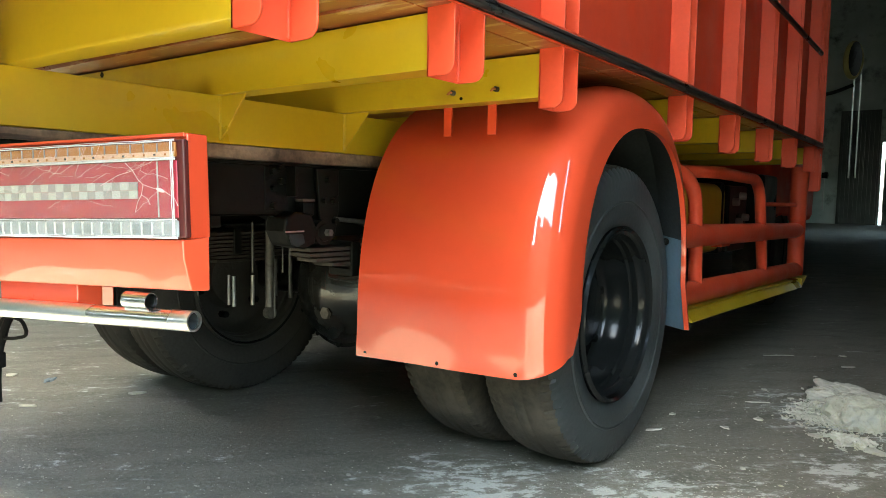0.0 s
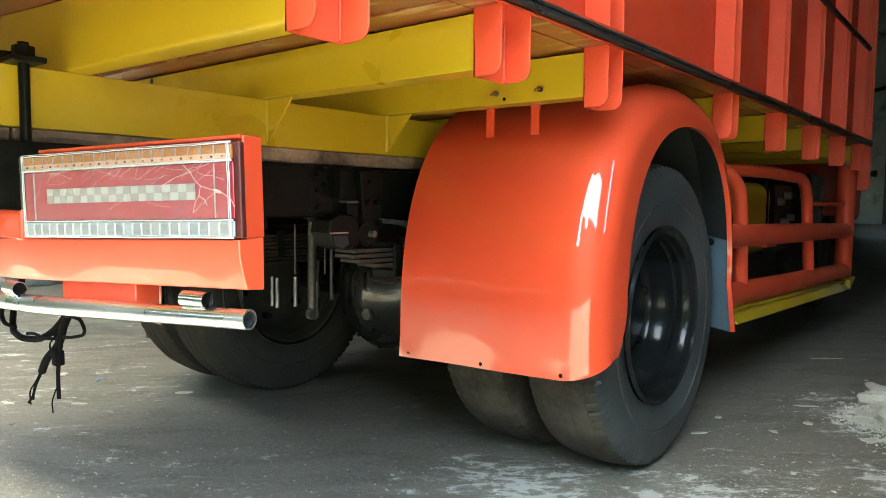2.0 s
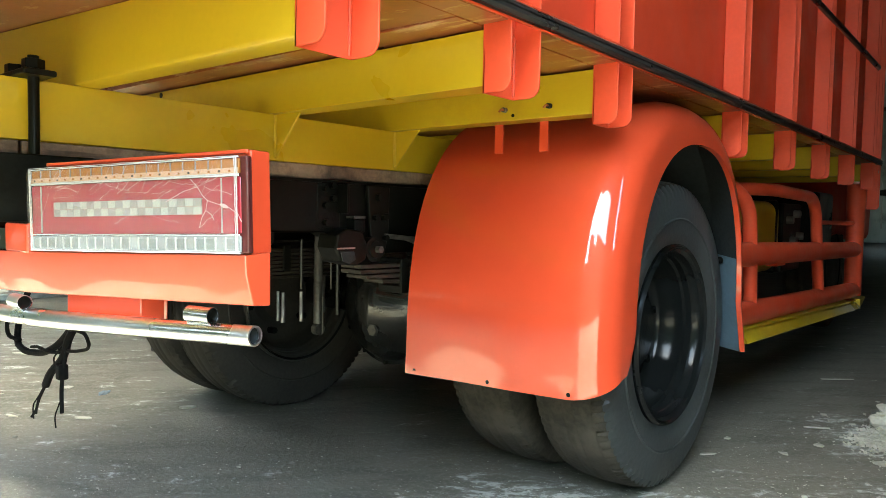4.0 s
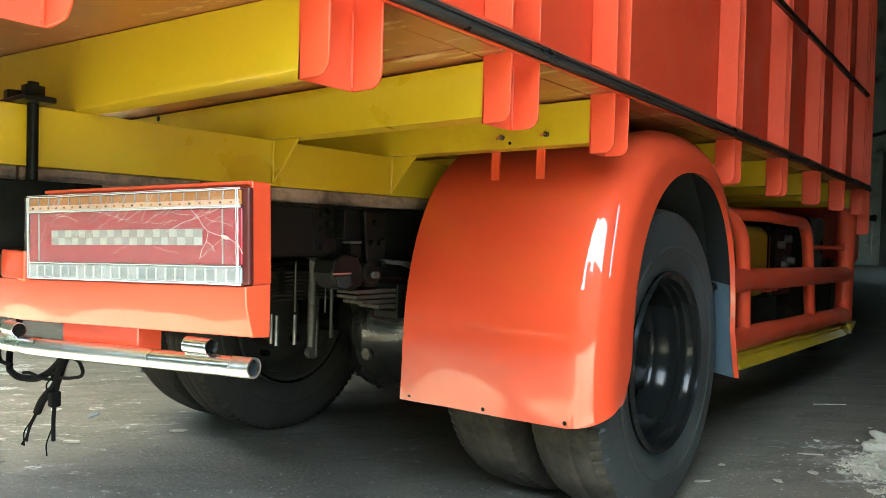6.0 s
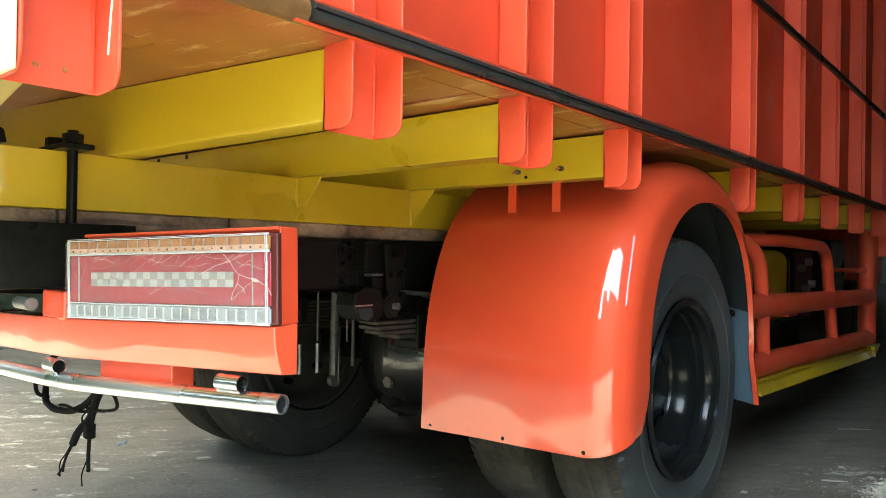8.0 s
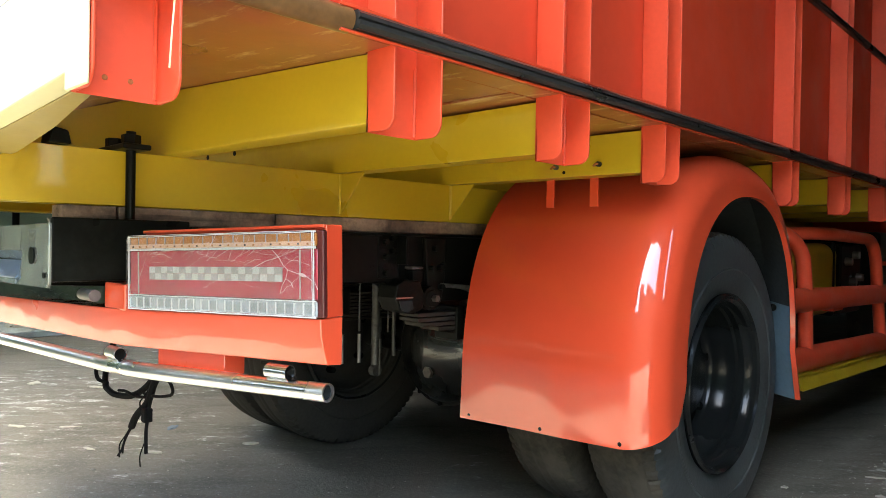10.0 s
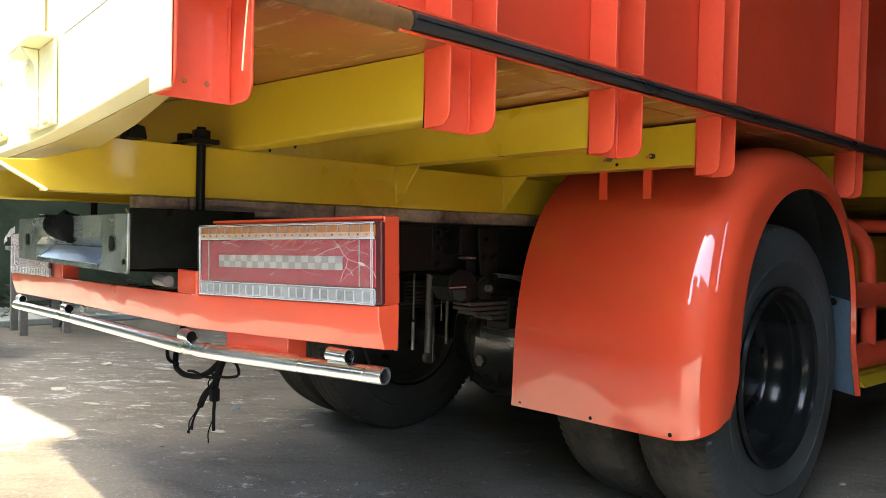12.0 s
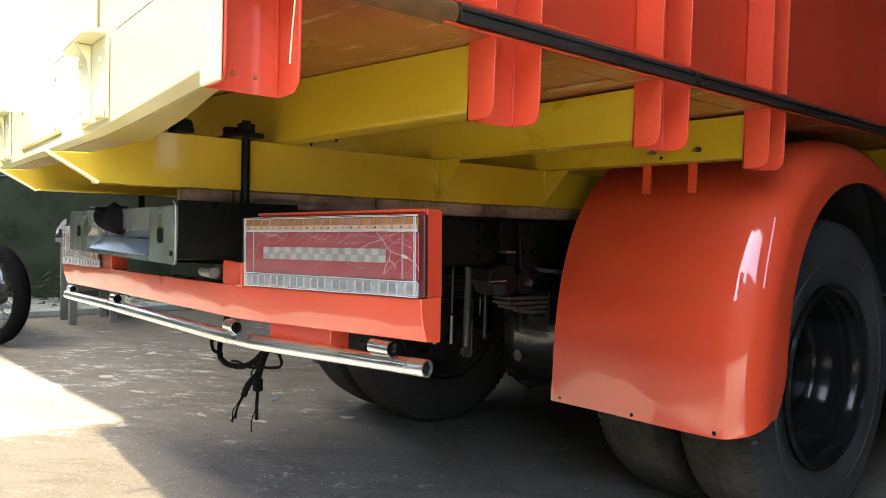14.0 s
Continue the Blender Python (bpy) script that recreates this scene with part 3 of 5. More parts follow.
# subframe, packing and chassis, both sides
for s in (0, 1):
    x, d = (-0.63, -1) if not s else (-1.29, 1)

    def rng(a, b):
        return (min(x + d * a, x + d * b), max(x + d * a, x + d * b))
    bm = bm_new()
    prism(bm, [(-1.455, 0.911), (-1.498, 0.885), (-1.566, 0.863), (-1.635, 0.8595), (-1.553, 0.812), (2.7, 0.812), (2.7, 0.911)], "x", *rng(0, 0.005))
    prism(bm, [(-1.553, 0.812), (2.7, 0.812), (2.7, 0.817), (-1.552, 0.817)], "x", *rng(0.005, 0.06))
    prism(bm, [(-1.455, 0.906), (2.7, 0.906), (2.7, 0.911), (-1.455, 0.911)], "x", *rng(0.005, 0.06))
    part("subframe_beam", bm, YELLOW, truck, bevel=0.0015)
    # Rear edge in the light-paled yellow, brighter than the beam itself.
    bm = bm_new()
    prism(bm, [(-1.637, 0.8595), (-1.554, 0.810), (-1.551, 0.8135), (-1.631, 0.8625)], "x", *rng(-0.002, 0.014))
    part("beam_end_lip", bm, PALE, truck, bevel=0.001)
    ends = [-1.2 if s else -1.405, -1.19 if s else -1.31, -0.98, -0.1, 1.2, 2.6]
    for a, b in zip(ends, ends[1:]):
        slab("wood_packing", WOOD, *rng(0.002, 0.056), a + 0.002, b - 0.002, 0.778, 0.811, "weathered timber packing strip", truck, 0.003)
    # channel section, tapered up towards the rear
    for z0, z1, e0, e1 in ((0.770, 0.777, -0.012, 0.052),):
        slab("chassis_flange", BLACK, *rng(e0, e1), -1.43, 3.6, z0, z1, "", truck, 0.002)
    bm = bm_new()
    prism(bm, [(-1.43, 0.77), (-1.43, 0.672), (-1.12, 0.66), (-0.68, 0.655), (-0.55, 0.60), (3.6, 0.60), (3.6, 0.77)], "x", *rng(-0.012, -0.004))
    part("chassis_rail", bm, BLACK, truck, "black painted chassis rail", bevel=0.002)
    bm = bm_new()
    prism(bm, [(-1.43, 0.672), (-1.12, 0.66), (-0.68, 0.655), (-0.55, 0.60), (3.6, 0.60), (3.6, 0.606), (-0.548, 0.606), (-0.678, 0.661), (-1.12, 0.666), (-1.43, 0.678)], "x", *rng(-0.012, 0.052))
    part("chassis_flange", bm, BLACK, truck, bevel=0.002)
for y in (-0.86, 0.9, 2.2):
    slab("chassis_crossmember", BLACK, -1.29, -0.63, y, y + 0.05, 0.63, 0.76, "", truck, 0.004)
# gussets under the beams
for y in (-0.812, -0.44, 0.335):
    bm = bm_new()
    prism(bm, [(-0.629, 0.816), (-0.629, 0.9105), (-0.545, 0.9105), (-0.555, 0.898)], "y", y, y + 0.005)
    part("gusset", bm, YELLOW, truck, bevel=0.001)
    bm = bm_new()
    tube(bm, [(-0.628, y, 0.818), (-0.628, y, 0.91)], 0.0035, 6)
    part("weld_seam", bm, YELLOW, truck)
# clamp rods
for x in (-0.607, -1.313):
    bm = bm_new()
    tube(bm, [(x, -1.298, 0.64), (x, -1.298, 0.945)], 0.0085, 12)
    part("clamp_rod", bm, BLACK, truck, "black threaded clamp rod")
    slab("clamp_plate", BLACK, x - 0.09, x + 0.03, -1.323, -1.273, 0.911, 0.921, "", truck, 0.003)
    for dx in (0.0, -0.075):
        bm = bm_new()
        lathe(bm, [(0, 0), (0, 0.017), (0.018, 0.017), (0.018, 0)], (x + dx, -1.298, 0.921), "z", 6)
        part("nut", bm, BLACK, truck, bevel=0.001)
bm = bm_new()
prism(bm, [(-1.43, 0.912), (-1.395, 0.912), (-1.4, 0.935), (-1.425, 0.94)], "x", -0.66, -0.61)
part("angle_lug", bm, BLACK, truck, bevel=0.003)

# ---- wheels ----
def wheel(x, y, side, rubber, label):
    hub = new("wheel")
    hub.parent = truck
    hub.location = (x, y, 0.4)
    w = 0.104
    bm = bm_new()
    half = [(w * 0.80, 0.232), (w * 0.90, 0.243), (w * 0.97, 0.28), (w, 0.315), (w * 0.97, 0.35), (w * 0.93, 0.372), (w * 0.84, 0.389)]
    tread = [(0.62, 0.396), (0.58, 0.3952), (0.54, 0.3955), (0.50, 0.3972), (0.2, 0.399), (0.17, 0.3978), (0.11, 0.398), (0.08, 0.4)]
    lathe(bm, half, (0, 0, 0), n=360)
    lathe(bm, [(-a, r) for a, r in reversed(half)], (0, 0, 0), n=360)
    crown = bm_new()
    right = [half[-1]] + [(w * a, r) for a, r in tread]
    lathe(crown, right + [(-a, r) for a, r in reversed(right)], (0, 0, 0), n=360)
    # shoulder lugs: every other block of the tread's edge is cut back
    for v in list(bm.verts) + list(crown.verts):
        r = math.hypot(v.co.y, v.co.z)
        if 0.379 < r < 0.3965 and abs(v.co.x) > w * 0.7:
            k = round(math.atan2(v.co.z, v.co.y) / (2 * math.pi) * 360)
            if k % 4 == 0:
                wear = 0.45 + 1.1 * abs(noise.noise((k * 0.37, x * 9, 2.0)))
                cut = 1 - wear * ((0.034 if r > 0.38 else 0.016) if v.co.x * side > 0 else 0.016)
                v.co.y *= cut
                v.co.z *= cut
    part("tyre", bm, rubber, hub, label)
    part("tread", crown, TREAD if rubber is TYRE else rubber, hub, "worn dusty tread" if rubber is TYRE else "")
    for a in (0.30,):
        bm = bm_new()
        lathe(bm, [(side * (w * 0.99), a - 0.004), (side * (w * 1.02), a), (side * (w * 0.99), a + 0.004)], (0, 0, 0), n=64)
        part("sidewall_ring", bm, rubber, hub)
    bm = bm_new()
    prof = [(0.078, 0.234), (0.096, 0.236), (0.101, 0.231), (0.096, 0.222), (0.088, 0.214), (0.072, 0.212), (0.066, 0.207), (0.05, 0.206), (0.044, 0.2), (0.012, 0.197), (0.006, 0.193), (-0.018, 0.191), (-0.032, 0.184), (-0.04, 0.172), (-0.048, 0.14), (-0.04, 0.118), (-0.02, 0.105), (0.0, 0.1), (0.004, 0.085), (0.004, 0.0)]
    lathe(bm, [(side * a, r) for a, r in prof], (0, 0, 0), n=72)
    # All but the outer rim are greyed to stand for haze in the dark.
    part("rim", bm, RIM if rubber is TYRE else TYRE_SHADED, hub, "glossy black steel rim" if rubber is TYRE else "dark rim greyed to stand for haze")
    bm = bm_new()
    lathe(bm, [(side * 0.097, 0.222), (side * 0.1035, 0.227), (side * 0.097, 0.232)], (0, 0, 0), n=72)
    part("lock_ring", bm, RIM, hub)
    for k in range(6):
        a = k * math.pi / 3 + 0.3
        bm = bm_new()
        lathe(bm, [(side * -0.045, 0.0), (side * -0.045, 0.013), (side * -0.012, 0.012), (side * -0.012, 0)], (0, 0.14 * math.cos(a), 0.14 * math.sin(a)), "x", 6)
        part("wheel_nut", bm, RIM, hub)
    return hub


for x, y, s in ((-0.158, 0.022, 1), (-0.412, 0.022, -1), (-1.45, -0.16, 1), (-1.70, -0.16, -1), (-0.42, 3.35, 1), (-1.5, 3.35, -1)):
    # Left-hand wheels get the darkened rubber in place of deeper shade.
    dusty = x > -0.5
    wheel(x, y, s, (TYRE if x > -0.3 else TREAD) if dusty else TYRE_SHADED, "dusty worn truck tyre with chipped shoulder lugs" if dusty else "truck tyre, rubber darkened for the shade under the bed")


# ---- rear fenders ----
def arch(yc, back, front, zs, top, zb, zf, wide, n=40, p=0.85, pull=None):
    """An arch outline from the lower rear edge over the top to the lower front edge; pull: the handles of a freer rear half."""
    pts = [(yc - back - wide[0] * (1 - k / 5) ** 1.5, zb + (zs - zb) * k / 5) for k in range(5)]
    rear = [Vector((yc - back, zs)), Vector((yc - back, zs)) + Vector(pull[:2]), Vector((yc, top)) + Vector(pull[2:]), Vector((yc, top))] if pull else None
    for k in range(n + 1):
        t = math.pi * (1 - k / n)
        if rear and k < n / 2:
            q = 2 * k / n
            p4 = rear[0] * (1 - q) ** 3 + rear[1] * 3 * q * (1 - q) ** 2 + rear[2] * 3 * q * q * (1 - q) + rear[3] * q ** 3
            pts.append((p4.x, p4.y))
            continue
        a = back if math.cos(t) < 0 else front
        pts.append((yc + a * math.copysign(abs(math.cos(t)) ** p, math.cos(t)), zs + (top - zs) * abs(math.sin(t)) ** p))
    pts += [(yc + front + wide[1] * k / 5, zs + (zf - zs) * k / 5) for k in range(1, 6)]
    return pts


OUTER = arch(-0.02, 0.463, 0.47, 0.44, 0.992, 0.308, 0.305, (0.003, 0.03), pull=(0.008, 0.24, -0.39, -0.008))
INNER = arch(0.02, 0.361, 0.355, 0.46, 0.886, 0.348, 0.305, (0.05, 0.055))


def fender(x_in, x_out, sgn):
    bm = bm_new()
    r = 0.085
    rings = []
    span = 14
    for x in [x_in + (x_out - sgn * r - x_in) * k / span for k in range(span + 1)]:
        rings.append([(x, y, z) for y, z in OUTER])
    for k in range(1, 17):
        a = k * math.pi / 32
        ring = []
        for i, ((y, z), (yi, zi)) in enumerate(zip(OUTER, INNER)):
            d = Vector((yi - y, zi - z))
            d = d.normalized() * min(r * (1 - math.cos(a)), d.length * 0.9)
            ring.append((x_out - sgn * r * (1 - math.sin(a)), y + d.x, z + d.y))
        rings.append(ring)
    rings.append([(x_out, y, z) for y, z in INNER])
    # a turned-in lip round the opening
    rings.append([(x_out - sgn * 0.012, y + (0.02 - y) * 0.004, z) for y, z in INNER])
    rows = []
    for ring in rings:
        row = []
        for i, (x, y, z) in enumerate(ring):
            if i == 0:
                z += 0.036 * (sgn * (x - x_in))
            # the thin sheet waves a little towards its lower edge
            y -= 0.0022 * math.cos(21.0 * (x - x_in) - 0.4) * max(0.0, 1 - (z - 0.3) / 0.2) ** 2 if y < -0.4 else 0.0
            row.append(bm.verts.new((x, y, z)))
        rows.append(row)
    for a, b in zip(rows, rows[1:]):
        for i in range(len(a) - 1):
            bm.faces.new((a[i], a[i + 1], b[i + 1], b[i]))
    ob = part("fender", bm, RED, truck, "glossy red steel rear fender", thick=0.003)
    # grey-blue inner lining of the front half
    bm = bm_new()
    lining = [(y * 0.975, 0.45 + (z - 0.45) * 0.98) for y, z in OUTER]
    rows = [[bm.verts.new((x, y, z)) for y, z in lining[-9:]] for x in (x_in, x_out - sgn * 0.1)]
    for i in range(len(rows[0]) - 1):
        bm.faces.new((rows[0][i], rows[0][i + 1], rows[1][i + 1], rows[1][i]))
    part("fender_liner", bm, LINER, truck, "grey-blue lining inside the fender", thick=0.002)
    edge = [(0.02 + (y - 0.02) * 1.015, 0.45 + (z - 0.45) * 1.015) for y, z in INNER]
    for k in range(2):
        bm = bm_new()
        cut = slice(1, -8) if k == 0 else slice(-9, None)
        rows = [[bm.verts.new((x_out - sgn * 0.1, y, z)) for y, z in lining[cut]], [bm.verts.new((x_out - sgn * 0.016, y, z)) for y, z in edge[cut]]]
        for i in range(len(rows[0]) - 1):
            bm.faces.new((rows[0][i], rows[0][i + 1], rows[1][i + 1], rows[1][i]))
        part("fender_underseal" if k == 0 else "fender_liner", bm, UNDERSEAL if k == 0 else LINER, truck, thick=0.001)
    bm = bm_new()
    rows = [[bm.verts.new((x, y, z)) for y, z in lining[1:-8]] for x in (x_in, x_out - sgn * 0.1)]
    for i in range(len(rows[0]) - 1):
        bm.faces.new((rows[0][i], rows[0][i + 1], rows[1][i + 1], rows[1][i]))
    part("fender_underseal", bm, UNDERSEAL, truck, "dark underseal inside the fender", thick=0.002)
    bm = bm_new()
    bmesh.ops.create_icosphere(bm, subdivisions=2, radius=0.012, matrix=Matrix.Translation((x_out - sgn * 0.074, 0.404, 0.577)))
    part("rubber_plug", bm, BLACK, truck, "round black rubber plug")
    for k, x in enumerate((0.03, 0.25, 0.455)):
        bolt(x_in + sgn * x, -0.4884 + 0.0022 * (1 - math.cos(21.0 * x - 0.4)) * 0.8, 0.319 + 0.008 * k, 0.005, "y", BLACK, truck, depth=-0.0006)
    return ob


fender(-0.535, -0.003, 1)
before = set(truck.children)
fender(-1.36, -1.89, -1)
for ob in set(truck.children) - before:
    ob.location.y = -0.18
for x in (-0.322, -0.2):
    slab("fender_tab", RED, x - 0.011, x + 0.011, -0.412, -0.406, 0.845, 0.915, "", truck, 0.001)

# ---- bumper, lamps ----
def drop(x):
    return 0.03 * (x + 0.1)


PLAN = [(-0.086, -1.256), (-0.51, -1.357), (-1.36, -1.38), (-1.80, -1.402)]


def swept(sec, plan, name, material, label="", bevel=0.002):
    bm = bm_new()
    n = len(sec)
    rows = [[bm.verts.new((x, y + a, z + drop(x))) for a, z in sec] for x, y in plan]
    for a, b in zip(rows, rows[1:]):
        for i in range(n):
            bm.faces.new((a[i], a[(i + 1) % n], b[(i + 1) % n], b[i]))
    bm.faces.new(rows[0][::-1])
    bm.faces.new(rows[-1])
    return part(name, bm, material, truck, label, bevel=bevel)


bumper = swept([(0.012, 0.588), (0.0065, 0.606), (0.0012, 0.627), (0, 0.65), (0.037, 0.652), (0.037, 0.586)], PLAN, "bumper_bar", RED_DENTED, "red box-section rear bumper bar")
path = bent([(x, y + 0.012, 0.551 + drop(x)) for x, y in [(-0.086, -1.2535)] + PLAN[1:]], 0.1)
bm = bm_new()
tube(bm, path, 0.0128, 24, cap=False)
tube(bm, [path[0], path[0].lerp(path[1], 0.5)], 0.0105, 24, cap=False)
rim_a = [v for v in bm.verts if (v.co - path[0]).length < 0.0135]
outer_ring = sorted([v for v in rim_a if (v.co - path[0]).length > 0.0117], key=lambda v: math.atan2(v.co.z - path[0].z, v.co.y - path[0].y))
inner_ring = sorted([v for v in rim_a if (v.co - path[0]).length <= 0.0117], key=lambda v: math.atan2(v.co.z - path[0].z, v.co.y - path[0].y))
for i in range(24):
    bm.faces.new((outer_ring[i], outer_ring[(i + 1) % 24], inner_ring[(i + 1) % 24], inner_ring[i]))
chrome = part("chrome_bar", bm, CHROME, truck, "polished chrome pipe under the bumper")
# Dark lining and disc stand for the shade inside the pipe.
bm = bm_new()
tube(bm, [path[0].lerp(path[1], 0.012), path[0].lerp(path[1], 0.5)], 0.0103, 24, cap=False)
lathe(bm, [(0.0, 0.0), (0.0, 0.0104)], path[0].lerp(path[1], 0.45), "x", 24)
part("bore", bm, UNDERSEAL, chrome, "dark grey lining for the shade inside the pipe")


def on_bumper(x):
    for (x0, y0), (x1, y1) in zip(PLAN, PLAN[1:]):
        if x1 <= x <= x0:
            t = (x - x0) / (x1 - x0)
            return y0 + (y1 - y0) * t, Vector((x1 - x0, y1 - y0, 0)).normalized()
    return PLAN[-1][1], Vector((-1, 0, 0))


for x in (-0.172, -0.545, -1.3, -1.75):
    y, d = on_bumper(x)
    c = Vector((x, y + 0.014, 0.5725 + drop(x)))
    bm = bm_new()
    tube(bm, [c - d * 0.02, c + d * 0.02], 0.0105, 20, cap=False)
    part("chrome_spacer", bm, CHROME, chrome, thick=0.001)
    # Black plug stands for the shade inside the spacer.
    bm = bm_new()
    tube(bm, [c - d * 0.017, c + d * 0.017], 0.0098, 20)
    part("bore", bm, BLACK, chrome)
swept([(0.02, 0.535), (0.02, 0.587), (0.055, 0.587), (0.055, 0.535)], [(-0.30, -1.297), (-0.45, -1.333)], "bumper_bracket", RED_DENTED, "red bracket below the bumper")
for x, w in ((-0.525, 0.085), (-1.345, 0.085)):
    y, d = on_bumper(x)
    bm = bm_new()
    box(bm, x - w / 2, x + w / 2, y + 0.002, y + 0.045, 0.648 + drop(x), 0.692 + drop(x))
    part("bumper_lug", bm, RED, truck, bevel=0.004)
bm = bm_new()
tube(bm, [(-0.562, -1.372, 0.656), (-0.62, -1.372, 0.656)], 0.010, 12)
part("stay_bar", bm, DARK_STEEL, truck)


def tail_lamp(a, b, wrap, loose=False):
    """A wide combination lamp: amber row above, red field with a chequered reflector, clear row below, in a red box."""
    lamp = new("tail_lamp")
    lamp.parent = truck
    lamp["label"] = "wide truck tail lamp still in crumpled clear film"
    d = Vector((b[0] - a[0], b[1] - a[1], 0))
    tilt = math.atan(0.03)
    lamp.matrix_local = Matrix.Translation((a[0], a[1], drop(a[0]))) @ Matrix.Rotation(math.atan2(-d.y, -d.x), 4, "Z") @ Matrix.Translation((0, 0.02, 0.65)) @ Matrix.Rotation(-tilt, 4, "Y") @ Matrix.Translation((0, 0, -0.65))
    x0, x1 = -0.396, -0.003
    L = x1 - x0

    def add(name, m, *b6, bevel=0.0015, label=""):
        bm = bm_new()
        box(bm, *b6)
        return part(name, bm, m, lamp, label, bevel=bevel)

    add("housing", RED, x0 + 0.02, 0.001, -0.008, 0.027, 0.65, 0.777, bevel=0.003, label="red sheet lamp box")
    add("housing_lip", RED, x0 + 0.02, 0.0, -0.013, -0.0085, 0.772, 0.777)
    add("casing", DARK_LENS, x0, 0.0045, -0.019, -0.009, 0.6515, 0.769, bevel=0.003, label="dark red moulded casing")
    add("brake_lens", LENS_RED, x0, x1 - 0.001, -0.022, -0.0192, 0.676, 0.744, bevel=0.003)
    add("indicator_lens", LENS_AMBER, x0 - 0.001, x1 - 0.001, -0.024, -0.0192, 0.7475, 0.7655, bevel=0.002)
    add("lower_band", PEACH, x0, x1 - 0.002, -0.0246, -0.0241, 0.748, 0.7545, bevel=0)
    add("reverse_lens", LENS_CLEAR, x0 - 0.001, x1 - 0.001, -0.023, -0.0192, 0.6535, 0.6735, bevel=0.003)
    n = 23
    w = (L - 0.01) / n
    for k in range(n + 1):
        x = x0 + 0.004 + w * k
        add("rib", TRIM, x - 0.0008, x + 0.0008, -0.0255, -0.0225, 0.6555, 0.6715, bevel=0)
        if k < n:
            add("rib", CELL if k % 3 else LENS_CLEAR, x + 0.0013, x + w - 0.0013, -0.0242, -0.0232, 0.6575, 0.6695, bevel=0)
            add("stud", BLACK if k % 3 == 0 else LENS_AMBER, x + 0.007, x + 0.0095, -0.0256, -0.0238, 0.7495, 0.752, bevel=0)
    for k in range(19):
        x = x0 + 0.004 + (L - 0.01) * k / 18
        add("rib", CHECK_B, x - 0.0006, x + 0.0006, -0.0252, -0.0238, 0.7535, 0.7645, bevel=0)
    wob = random.Random(3)

    def film_edge(p, q, r):
        """A crumpled bright edge of the film, from p to q in the lamp's plane."""
        bm = bm_new()
        n = 26
        pts = []
        for i in range(n + 1):
            u = i / n
            d = 0.0006 * noise.noise((u * 9, p[1] * 60, p[0] * 40)) + wob.uniform(-0.0003, 0.0003)
            along = abs(q[0] - p[0]) > abs(q[1] - p[1])
            pts.append((p[0] + (q[0] - p[0]) * u + (0 if along else d), -0.0255, p[1] + (q[1] - p[1]) * u + (d if along else 0)))
        tube(bm, pts, r, 6)
        part("trim_line", bm, TRIM, lamp)

    for z, r in ((0.6745, 0.0008), (0.6525, 0.0011), (0.6545, 0.0005), (0.7455, 0.0012), (0.7472, 0.0006), (0.7663, 0.0007), (0.7685, 0.0004)):
        film_edge((x0, z), (x1, z + wob.uniform(-0.0006, 0.0006)), r)
    for x, r in ((x0 + 0.001, 0.0009), (x0 + 0.004, 0.0005), (x1 - 0.0035, 0.0008), (x1 - 0.0065, 0.0005)):
        film_edge((x, 0.6525), (x + wob.uniform(-0.001, 0.001), 0.7665), r)
    for x in (x0 + 0.022, x1 - 0.03):
        add("trim_line", CHECK_A, x - 0.0006, x + 0.0006, -0.0235, -0.0215, 0.677, 0.743, bevel=0)
    c0, c1 = x0 + 0.05, x1 - 0.062
    m = 20
    for i in range(m):
        for j in range(2):
            w = (c1 - c0) / m
            add("reflector_square", CHECK_A if (i + j) % 2 else CHECK_B, c0 + w * i + 0.0002, c0 + w * (i + 1) - 0.0002, -0.0236, -0.0221, 0.6995 + 0.0102 * j, 0.7095 + 0.0102 * j, bevel=0)
    # the film and its creases
    bm = bm_new()
    nx, nz = 40, 14
    grid = [[bm.verts.new((x0 - 0.003 + (L + 0.004) * i / nx, -0.0275 - 0.0012 * noise.noise((i * 0.35, j * 0.5, 1.7)), 0.6525 + 0.114 * j / nz)) for j in range(nz + 1)] for i in range(nx + 1)]
    for i in range(nx):
        for j in range(nz):
            bm.faces.new((grid[i][j], grid[i + 1][j], grid[i + 1][j + 1], grid[i][j + 1]))
    part("wrapping_film", bm, wrap, lamp, "crumpled clear wrapping film")
    rnd = random.Random(7)
    for k in range(44):
        x, z = rnd.uniform(x0 + 0.03, x1 - 0.05), rnd.choice((rnd.uniform(0.724, 0.743), rnd.uniform(0.68, 0.743)))
        a = rnd.choice((rnd.uniform(-0.3, 0.7), rnd.uniform(0.3, 1.2)))
        pts = []
        for q in range(7):
            pts.append((x + 0.0075 * q * math.cos(a), -0.0284, min(0.768, max(0.655, z + 0.006 * q * math.sin(a) + rnd.uniform(-0.0015, 0.0015)))))
        bm = bm_new()
        tube(bm, pts, rnd.choice((0.0001, 0.00013, 0.00017, 0.00022)), 5)
        part("film_crease", bm, CREASE, lamp)
    for pts in ([(-0.078, 0.743), (-0.066, 0.733), (-0.058, 0.722), (-0.05, 0.716), (-0.036, 0.712), (-0.016, 0.707), (-0.002, 0.699), (0.003, 0.69)], [(-0.05, 0.716), (-0.053, 0.704), (-0.06, 0.695), (-0.064, 0.683)], [(-0.053, 0.704), (-0.044, 0.699), (-0.04, 0.692)], [(-0.066, 0.733), (-0.09, 0.728), (-0.12, 0.716)]):
        bm = bm_new()
        tube(bm, [(x, -0.0286, z) for x, z in pts], 0.00036, 6)
        part("film_crease", bm, CREASE, lamp)
    bm = bm_new()
